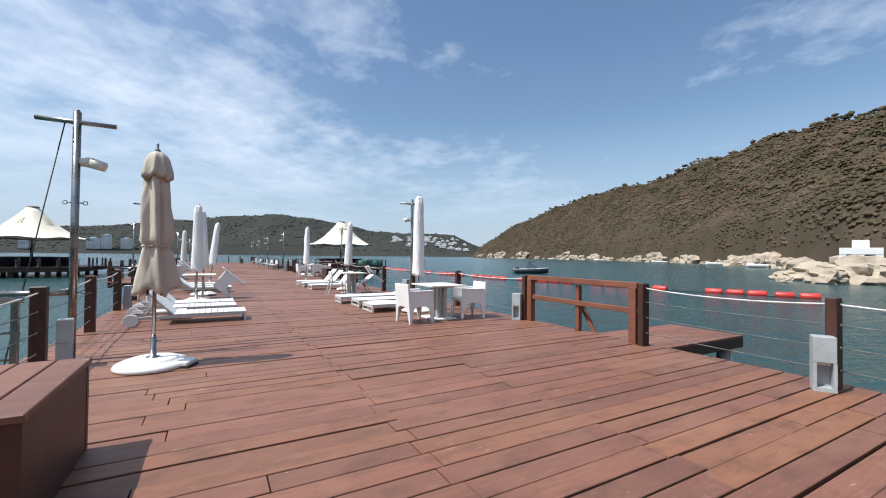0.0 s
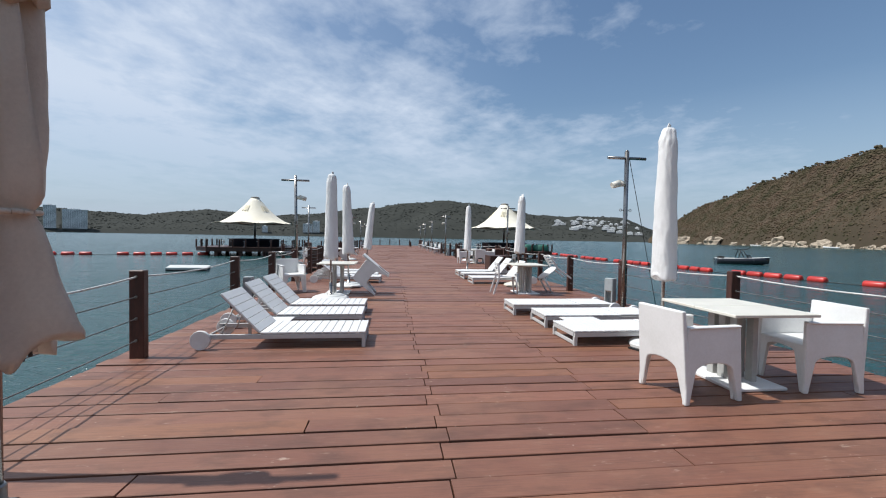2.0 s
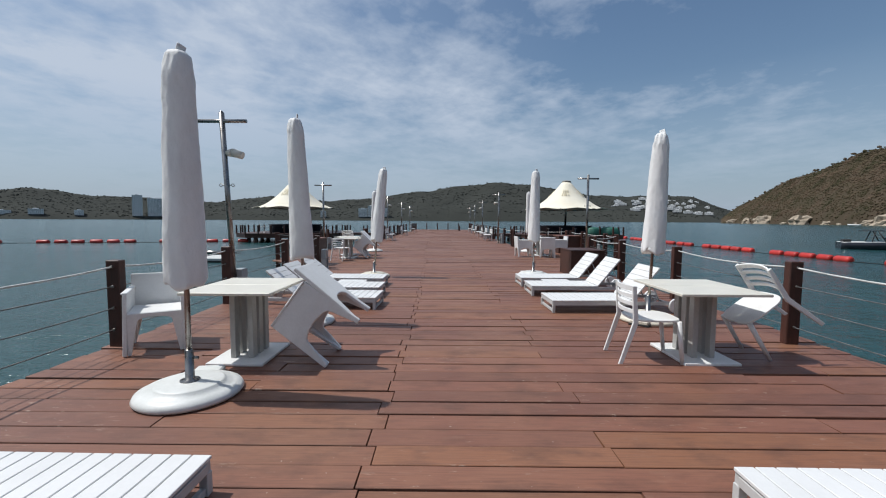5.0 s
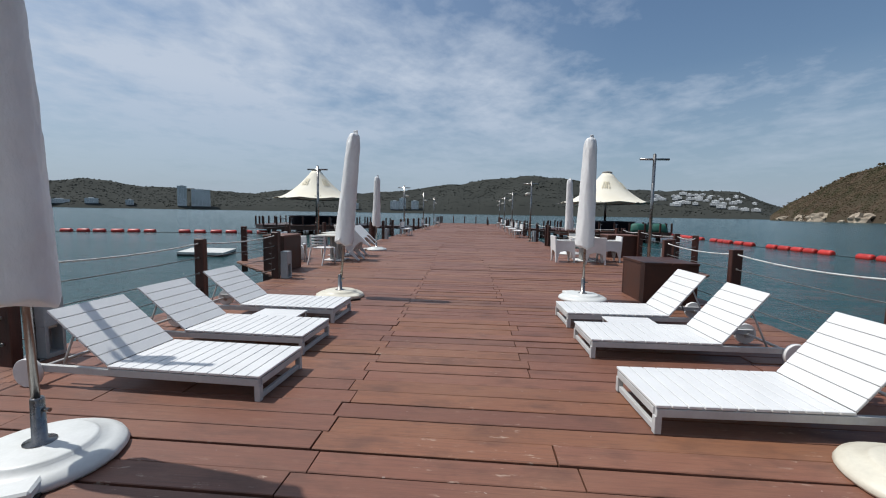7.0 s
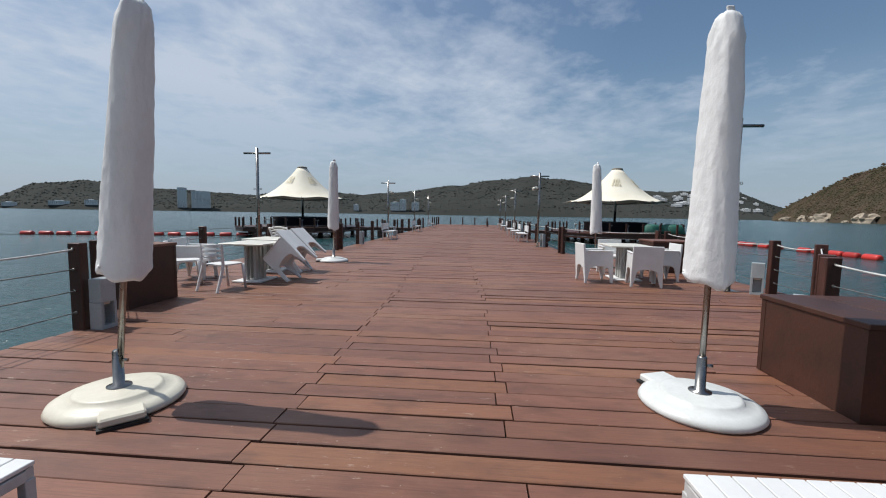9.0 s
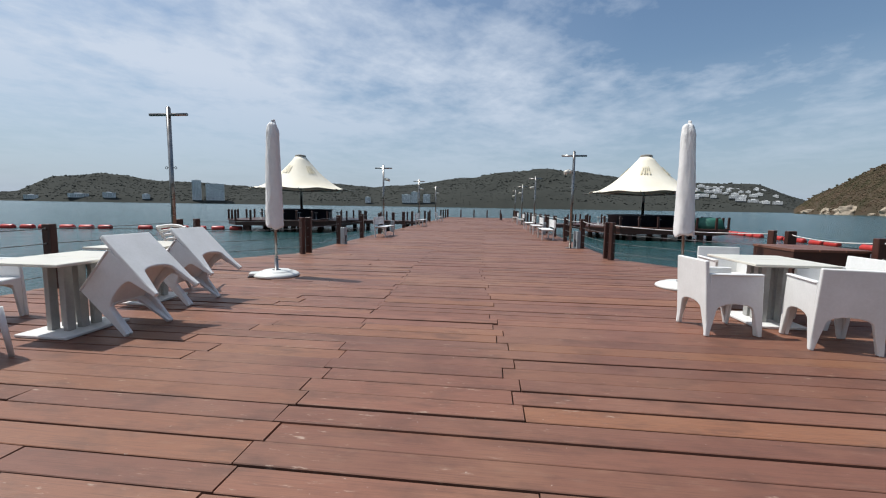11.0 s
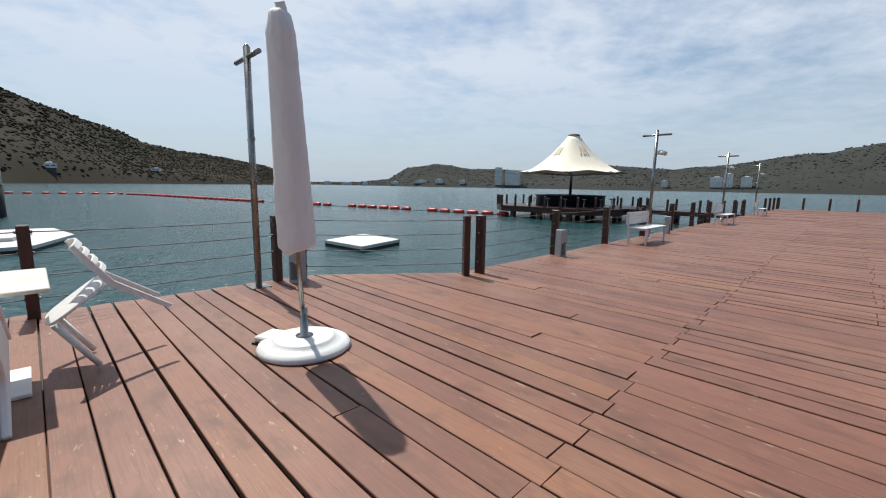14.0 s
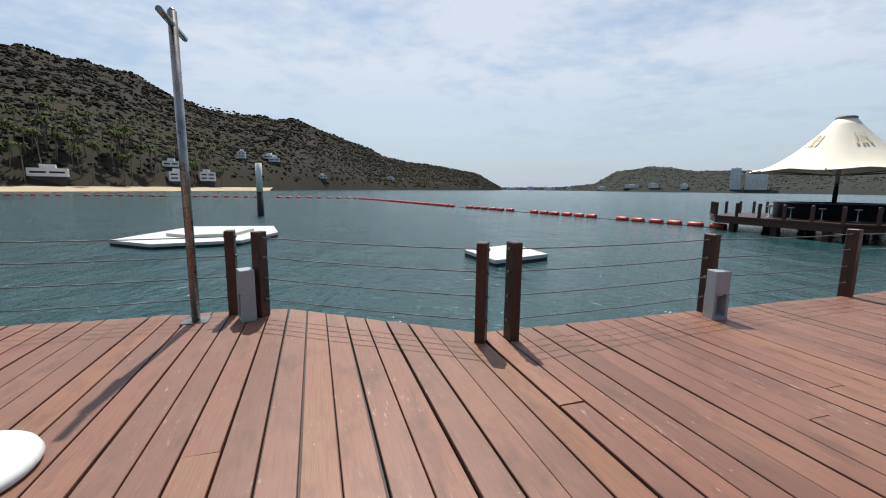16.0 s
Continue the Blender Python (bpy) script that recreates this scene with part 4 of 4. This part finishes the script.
def bench(x, y, turn):
    e = thing("bench", "white painted metal bench with solid backrest", "bench", "benches along the pier")
    e.matrix_world = pose(x, y, 0, 0, 0, turn)
    for sx in (-0.72, 0.72):
        s = Shape()
        for sy in (-0.02, 0.42):
            s.box((0.045, 0.045, 0.42), (sx, sy, 0.21), WHITE)
        s.box((0.045, 0.40, 0.04), (sx, 0.20, 0.40), WHITE)
        s.box((0.045, 0.03, 0.44), (sx, -0.05, 0.62), WHITE)
        s.make("leg", e)
    for k in range(4):
        Shape().box((1.6, 0.112, 0.025), (0, 0.02 + k * 0.12, 0.433), WHITE, 0.004).make("seat_slat", e)
    for k in range(3):
        Shape().box((1.6, 0.02, 0.105), (0, -0.075, 0.56 + k * 0.11), WHITE, 0.004).make("back_slat", e)


for y in (38.6, 48.2, 58.0):
    bench(-4.05, y, -90)
for y in (39.0, 42.6, 46.4, 53.7, 60):
    bench(3.25, y, 90)


# ---- boxes, wooden gate rail, boarding stage ----


def storage_box(x, y, w, d, h, label, planks, lid=DECK):
    e = thing("storage_box", label, "box")
    e.matrix_world = pose(x, y, 0)
    s = Shape()
    t = 0.03
    s.box((w, t, h - 0.04), (0, -d / 2 + t / 2, (h - 0.04) / 2), RUST)
    s.box((w, t, h - 0.04), (0, d / 2 - t / 2, (h - 0.04) / 2), RUST)
    s.box((t, d - 2 * t, h - 0.04), (-w / 2 + t / 2, 0, (h - 0.04) / 2), RUST)
    s.box((t, d - 2 * t, h - 0.04), (w / 2 - t / 2, 0, (h - 0.04) / 2), RUST)
    for sx in (-1, 1):
        for sy in (-1, 1):
            s.box((0.05, 0.05, h - 0.045), (sx * (w / 2 - 0.022), sy * (d / 2 - 0.022), (h - 0.045) / 2), RUST)
    s.make("body", e)
    pw = (w + 0.04) / planks
    for k in range(planks):
        Shape().box((pw - 0.012, d + 0.04, 0.04), (-w / 2 - 0.02 + pw * (k + 0.5), 0, h - 0.02), lid, 0.005).make("plank", e)


storage_box(-2.82, 2.62, 0.92, 1.15, 0.63, "dark red-brown timber bench box with plank top", 5)
storage_box(3.72, 20.6, 0.84, 1.0, 0.68, "rust-brown storage box with flush panel lid", 2, RUST)
storage_box(-4.15, 22.75, 0.5, 0.9, 0.85, "dark red-brown timber cabinet beside the railing", 3)
storage_box(5.55, 28.1, 1.0, 0.9, 0.78, "dark red-brown timber cabinet beside the railing", 3)

e = thing("gate_rail", "red-brown timber handrail with braced middle post", "railing")
e.matrix_world = pose(0, 0, 0)
s = Shape()
s.box((0.13, 0.13, 1.2), (4.38, 6.25, 0.3), RAILWOOD, 0.008)
s.box((0.13, 0.13, 1.2), (4.32, 3.72, 0.3), RAILWOOD, 0.008)
s.box((0.09, 0.09, 0.85), (4.40, 4.95, 0.425), RAILWOOD, 0.006)
s.box((0.07, 0.07, 0.62), Matrix.Translation((4.52, 4.82, 0.22)) @ Matrix.Rotation(radians(-32), 4, "X"), RAILWOOD, 0.005)
s.make("post", e)
for z, t in ((0.93, 0.10), (0.52, 0.09)):
    a, b = Vector((4.385, 6.32, z)), Vector((4.315, 3.64, z))
    m = Matrix.Translation((a + b) / 2) @ (b - a).to_track_quat("Y", "Z").to_matrix().to_4x4()
    Shape().box((0.10 if z > 0.8 else 0.05, (b - a).length, t), m, RAILWOOD, 0.008).make("rail", e)

e = thing("boarding_stage", "low timber boarding stage beside the pier", "jetty")
s = Shape()
s.box((5.4, 1.9, 0.25), (7.4, 5.75, -0.72), POST)
for x in (5.0, 9.6):
    for y in (5.0, 6.5):
        s.tube((x, y, SEA - 1.5), (x, y, -0.8), 0.16, CONCRETE)
s.make("frame", e)
for k in range(9):
    Shape().box((5.5, 0.2, 0.035), (7.4, 4.92 + k * 0.21, -0.575), DECK, 0.004).make("plank", e)

e = thing("boarding_gate", "stainless steel boarding gate rails beside the deck", "railing")
s = Shape()
s.box((0.06, 0.06, 1.1), (-3.42, 5.42, 0.32), STEEL, 0.004)
s.tube((-4.6, 5.1, 0.86), (-3.36, 5.44, 0.86), 0.035, STEEL)
for z in (0.52, 0.24):
    s.tube((-4.6, 5.1, z), (-3.42, 5.42, z), 0.012, STEEL, sides=8)
s.box((0.05, 0.05, 1.4), (-4.6, 5.1, 0.15), STEEL)
s.make("rail", e)
Shape().box((1.3, 2.2, 0.12), (-4.5, 5.0, -0.5), BLACK).make("landing", e)

# ---- kiosks on their own platforms ----


PILE = Shape().box((0.4, 0.4, 2.6), (0, 0, 0), POST, 0.02).mesh("piling")
KPOST = Shape().box((0.16, 0.16, 1.0), (0, 0, 0), POST, 0.01).mesh("post")


def part(name, me, parent, at):
    ob = new(name, me)
    ob.parent, ob.location = parent, at
    return ob


STOOL = Shape().lathe([(0.17, 0.0), (0.16, 0.02), (0.03, 0.04), (0.03, 0.70), (0.17, 0.72), (0.19, 0.75), (0.17, 0.78)], GREYBOX, sides=12).mesh("bar_stool")


def kiosk(cx, cy, sign, tarps):
    e = thing("kiosk", "cream tent-roofed bar kiosk on a piled timber platform", "kiosk", "tent kiosks on the water")
    e.matrix_world = pose(cx, cy, 0)
    z0 = -0.3
    s = Shape()
    h, c = 6.3, 2.2
    out = [(-h, -h + c), (-h + c, -h), (h - c, -h), (h, -h + c), (h, h - c), (h - c, h), (-h + c, h), (-h, h - c)]
    s.prism(out, z0 - 0.12, z0, POST)
    s.prism([(x * 0.985, y * 0.985) for x, y in out], z0 - 0.55, z0 - 0.122, POST)
    s.box((11, 2.6, 0.35), (sign * 11.2, 0, z0 - 0.18), POST)
    s.make("platform", e)
    for x in (-5.6, -3, 0, 3, 5.6):
        for y in (-5.6, -2, 2, 5.6):
            if abs(x) + abs(y) < 10.5:
                part("piling", PILE, e, (x, y, -2.1))
    for k in range(4):
        for y in (-1.0, 1.0):
            part("piling", PILE, e, (sign * (7.5 + 2.3 * k), y, -1.97))
    for a, b in zip(out, out[1:] + out[:1]):
        n = max(1, round(math.dist(a, b) / 1.5))
        for k in range(n):
            x, y = a[0] + (b[0] - a[0]) * k / n, a[1] + (b[1] - a[1]) * k / n
            if not (sign * x > 5.5 and abs(y) < 1.6):
                part("post", KPOST, e, (x * 0.98, y * 0.98, z0 + 0.5))
    for k in range(4):
        for y in (-1.25, 1.25):
            part("post", KPOST, e, (sign * (7.2 + 2.4 * k), y, z0 + 0.47))
    # membrane: a high point with eight drawn-out corners and sagging edges
    s = Shape()
    rings, n = [], 64
    for k in range(15):
        f = k / 14
        ring = []
        for i in range(n):
            a = 2 * math.pi * i / n + math.pi / 8
            cusp = abs(math.cos(4 * (a - math.pi / 8))) ** 1.5
            r = 0.55 + 4.95 * f * (0.90 + 0.10 * (cusp * f + (1 - f)))
            z = 3.0 + 3.65 * (1 - f) ** 1.75 + 0.12 * (1 - cusp) * f * f - 0.06 * cusp * f
            ring.append(s.bm.verts.new((r * math.cos(a), r * math.sin(a), z)))
        rings.append(ring)
    fs = [s.bm.faces.new((p[i], q[i], q[(i + 1) % n], p[(i + 1) % n])) for p, q in zip(rings, rings[1:]) for i in range(n)]
    s._paint(fs, TENT, True)
    ob = s.make("tent_roof", e)
    md = ob.modifiers.new("thickness", "SOLIDIFY")
    md.thickness = 0.03
    s = Shape()
    s.lathe([(0.58, 6.55), (0.60, 6.75), (0.45, 6.83), (0.1, 6.88)], CONCRETE, sides=24)
    s.tube((0, 0, z0), (0, 0, 6.7), 0.14, STEEL)
    for k in range(8):
        a = k * math.pi / 4 + math.pi / 8
        s.tube((0, 0, 2.75), (5.4 * math.cos(a), 5.4 * math.sin(a), 3.0), 0.04, STEEL, sides=6)
        s.tube((5.2 * math.cos(a), 5.2 * math.sin(a), 3.0), (6.1 * math.cos(a), 6.1 * math.sin(a), 2.85), 0.025, STEEL, sides=6)
    s.make("mast", e)
    # faded monogram on two slopes
    for a in (-1.9, -0.6, 2.6):
        s = Shape()
        for f0, f1, w in ((0.20, 0.36, 0.09), (0.20, 0.28, 0.3), (0.29, 0.36, 0.34)):
            for da in (-w / 2, w / 2):
                pts = []
                for f, d in ((f0, da - 0.03), (f0, da + 0.03), (f1, da + 0.03), (f1, da - 0.03)):
                    r, z = 0.56 + 4.95 * f, 3.05 + 3.65 * (1 - f) ** 1.75
                    pts.append(s.bm.verts.new((r * 1.012 * math.cos(a + d), r * 1.012 * math.sin(a + d), z + 0.02)))
                s._paint([s.bm.faces.new(pts)], GOLD)
        ob = s.make("roof_mark", e)
        md = ob.modifiers.new("thickness", "SOLIDIFY")
        md.thickness = 0.01
    s = Shape()
    s.lathe([(3.4, z0), (3.4, z0 + 1.0), (3.55, z0 + 1.02), (3.55, z0 + 1.10), (2.7, z0 + 1.10), (2.7, z0 + 0.4)], DARK, sides=12)
    s.make("bar_counter", e)
    for k in range(16):
        a = k * math.pi / 8
        ob = new("bar_stool", STOOL)
        ob.matrix_world = pose(cx + 4.3 * math.cos(a), cy + 4.3 * math.sin(a), z0)
        tagged(ob, "grey round bar stool on a steel stem", "bar stool", "bar stools at the kiosk")
    if tarps:
        for x, y, w in ((4.2, -4.6, 2.4), (2.0, -5.2, 1.6), (5.2, -2.0, 1.8)):
            s = Shape()
            s.lathe([(w * 0.55, 0.0), (w * 0.52, 0.3), (w * 0.48, 0.75), (w * 0.36, 0.92), (w * 0.1, 0.98)], GREENTARP, (x, y, z0), 24, 1.0, 0.7, lambda a, k, z: 1 + 0.06 * math.sin(7 * a + k))
            s.make("tarpaulin", e)
    return e


kiosk(-20.6, 65.9, 1, False)
kiosk(16.3, 65.4, -1, True)

# ---- on the water ----


def buoys(points, gap_every, name, spacing=1.5):
    rnd = random.Random(len(points) * 13 + gap_every)
    me = None
    k = 0
    for (x0, y0), (x1, y1) in zip(points, points[1:]):
        ln = math.hypot(x1 - x0, y1 - y0)
        d = 0.0
        rope = Shape()
        rope.tube((x0, y0, SEA + 0.02), (x1, y1, SEA + 0.02), 0.03, BLACK, sides=5)
        tagged(rope.make("buoy_rope"), "dark wet rope joining the float line", "rope", kind="stuff")
        while d < ln - 1:
            k += 1
            if k % gap_every == 0:
                d += spacing * 1.2
                continue
            f = d / ln
            if me is None:
                s = Shape()
                s.lathe([(0.10, -0.60), (0.24, -0.58), (0.28, -0.50), (0.28, 0.50), (0.24, 0.58), (0.10, 0.60)], RED, sides=14)
                me = s.mesh("buoy")
            ob = new("buoy", me)
            ob.matrix_world = pose(x0 + (x1 - x0) * f, y0 + (y1 - y0) * f + rnd.uniform(-0.1, 0.1), SEA + 0.12, 90, 0, math.degrees(math.atan2(y1 - y0, x1 - x0)) - 90 + rnd.uniform(-6, 6))
            tagged(ob, "red plastic barrel float on the bay", "buoy", "red float lines")
            d += spacing
    return me


buoys([(36.5, 12.5), (33.2, 22), (29.6, 40), (29.0, 62), (30, 84)], 6, "right")
buoys([(-25.8, 61.5), (-49, 56), (-62, 52)], 7, "left", 1.75)
buoys([(-64, 51.5), (-100, 44), (-112, 40)], 30, "left_far", 1.6)
buoys([(-113, 39), (-128, -20), (-130, -62)], 9, "left_shore", 2.6)


def raft(outline, label):
    e = thing("swim_raft", label, "raft", "floating rafts")
    Shape().prism(outline, SEA - 0.25, SEA + 0.12, BLACK).make("float", e)
    cx, cy = sum(p[0] for p in outline) / len(outline), sum(p[1] for p in outline) / len(outline)
    Shape().prism([(cx + (x - cx) * 1.01, cy + (y - cy) * 1.01) for x, y in outline], SEA + 0.12, SEA + 0.26, RAFTTOP).make("top", e)
    return e


raft([(-17.5, 36.4), (-14.7, 36.6), (-15.6, 39.4), (-18.6, 39.3)], "pale square swim raft with dark floats")
e = raft([(-24.3, 20.6), (-22.3, 23.0), (-23.0, 26.6), (-26.6, 28.0), (-30.8, 27.4), (-31.2, 22.5)], "large pale many-sided floating platform")
s = Shape()
s.prism([(-25.6, 22.6), (-24.4, 24.0), (-25.0, 26.0), (-27.6, 26.6), (-28.8, 24.0)], SEA + 0.26, SEA + 0.42, RAFTTOP)
s.make("raised_step", e)

e = thing("mooring_pile", "white-topped black mooring pile in the bay", "pile")
s = Shape()
s.tube((-45.5, 25.0, SEA - 2), (-45.5, 25.0, SEA + 2.4), 0.32, BLACK)
s.tube((-45.5, 25.0, SEA + 2.4), (-45.5, 25.0, SEA + 5.2), 0.30, PLASTIC)
s.make("shaft", e)


def motorboat(x, y, turn, k, label, hull):
    e = thing("motorboat", label, "boat", "boats on the bay")
    e.matrix_world = pose(x, y, SEA, 0, 0, turn) @ Matrix.Diagonal((k, k, k, 1))
    s = Shape()
    rows = []
    for i in range(9):
        f = i / 8
        w = 1.15 * (1 - max(0, f - 0.45) ** 2 * 3.1)
        sheer = 0.75 + 0.25 * f * f
        xx = -3 + 6 * f
        rows.append([s.bm.verts.new(p) for p in ((xx, 0, -0.35 + 0.5 * f ** 3), (xx, w * 0.85, 0.05 + 0.3 * f ** 3), (xx, w, sheer), (xx, w * 0.8, sheer + 0.02), (xx, 0, sheer - (0.35 if 0.1 < f < 0.6 else 0)),
                                                     (xx, -w * 0.8, sheer + 0.02), (xx, -w, sheer), (xx, -w * 0.85, 0.05 + 0.3 * f ** 3))])
    fs = []
    for p, q in zip(rows, rows[1:]):
        for j in range(8):
            fs.append((j, s.bm.faces.new((p[j], q[j], q[(j + 1) % 8], p[(j + 1) % 8]))))
    s._paint([f for j, f in fs if j not in (2, 3, 4, 5)], hull, True)
    s._paint([f for j, f in fs if j in (2, 3, 4, 5)], PLASTIC)
    s._paint([s.bm.faces.new(rows[0]), s.bm.faces.new(list(reversed(rows[-1])))], hull)
    s.make("hull", e)
    s = Shape()
    for sy in (-1, 1):
        s.tube((-0.6, sy * 0.95, 0.8), (-0.3, sy * 0.75, 1.95), 0.05, BLACK, sides=8)
        s.tube((0.5, sy * 0.95, 0.8), (-0.1, sy * 0.75, 1.95), 0.05, BLACK, sides=8)
    s.box((1.7, 1.6, 0.06), (-0.4, 0, 2.0), BLACK, 0.01)
    s.tube((0.1, 0, 2.0), (0.9, 0, 2.2), 0.03, BLACK, sides=6)
    s.make("wake_tower", e)
    Shape().box((0.06, 1.5, 0.5), Matrix.Translation((0.8, 0, 1.1)) @ Matrix.Rotation(radians(-30), 4, "Y"), WINDOW).make("windscreen", e)
    Shape().box((0.7, 0.8, 0.6), (-2.4, 0, 0.75), BLACK, 0.05).make("engine_cover", e)


motorboat(46, 53.5, -30, 1.0, "dark-hulled motorboat with a wake tower, moored", BOATW)
for b, d in ((44, 560), (50, 430), (57, 300), (63, 225), (67, 180)):
    motorboat(d * math.sin(radians(b)) * 0.97, d * math.cos(radians(b)) * 0.97, b + 80, 1.5, "small white boat moored near the rocks", PLASTIC)

# ---- deck boards ----
PLANKM = None


def plank_mesh():
    bm = bmesh.new()
    w, c = 0.0976, 0.004
    prof = [(-w, -0.04), (w, -0.04), (w, -c), (w - c, 0), (-w + c, 0), (-w, -c)]
    a = [bm.verts.new((-0.5, y, z)) for y, z in prof]
    b = [bm.verts.new((0.5, y, z)) for y, z in prof]
    bm.faces.new(a), bm.faces.new(list(reversed(b)))
    for i in range(6):
        j = (i + 1) % 6
        bm.faces.new((a[i], b[i], b[j], a[j]))
    bmesh.ops.recalc_face_normals(bm, faces=bm.faces[:])
    me = bpy.data.meshes.new("plank")
    bm.to_mesh(me)
    bm.free()
    me.materials.append(DECK)
    return me


PLANKM = plank_mesh()
rnd = random.Random(42)
rest_v, rest_f, rest_tone = [], [], []
base_v = [v.co.copy() for v in PLANKM.vertices]
base_f = [tuple(p.vertices) for p in PLANKM.polygons]
rows = int((Y1 - Y0) / PITCH)
for i in range(rows):
    y = Y0 + PITCH * (i + 0.5)
    l, r = edges_at(y)
    seam = lerp([(-10, -0.30), (6, -0.33), (10, -0.42), (16, -0.44), (24.4, -0.68), (30, -1.02), (80, -1.3)], y)[0]
    cuts = [l + rnd.uniform(-0.02, 0.02)]
    if rnd.random() < 0.35:
        cuts.append(seam - rnd.uniform(0.9, 2.2))
    if rnd.random() < 0.93:
        cuts.append(seam + rnd.uniform(-0.025, 0.025) + (0.06 if i % 2 else 0))
    if rnd.random() < 0.7:
        cuts.append(seam + 1.49 + rnd.uniform(-0.03, 0.03) + (0.07 if i % 2 else 0))
    if rnd.random() < 0.4:
        cuts.append(r - rnd.uniform(0.8, 1.8))
    cuts.append(r + rnd.uniform(-0.02, 0.02))
    for a, b in zip(cuts, cuts[1:]):
        ln = b - a - 0.010
        m = pose((a + b) / 2, y + (rnd.uniform(-0.004, 0.004) if rnd.random() < 0.6 else rnd.uniform(-0.009, 0.009)), rnd.uniform(-0.007, 0.003), rnd.uniform(-1.7, 1.7), rnd.uniform(-0.08, 0.08), rnd.uniform(-0.13, 0.13)) @ Matrix.Diagonal((ln, 1, 1, 1))
        if 6.0 < y < 23.0:
            ob = new("plank", PLANKM)
            ob.parent = floor
            ob.matrix_basis = m
        else:
            o = len(rest_v)
            for c in base_v:
                v = m @ c
                # outer ends are sawn along the deck's edge
                if a == cuts[0] and c.x < 0:
                    v.x = edges_at(v.y)[0]
                elif b == cuts[-1] and c.x > 0:
                    v.x = edges_at(v.y)[1]
                rest_v.append(tuple(v))
            rest_f += [tuple(o + k for k in f) for f in base_f]
            rest_tone += [rnd.random()] * len(base_f)
me = bpy.data.meshes.new("planks")
me.from_pydata(rest_v, [], rest_f)
me.attributes.new("board", "FLOAT", "FACE").data.foreach_set("value", rest_tone)
me.materials.append(DECK)
ob = new("planks", me)
ob.parent = floor
tagged(ob, kind="stuff")
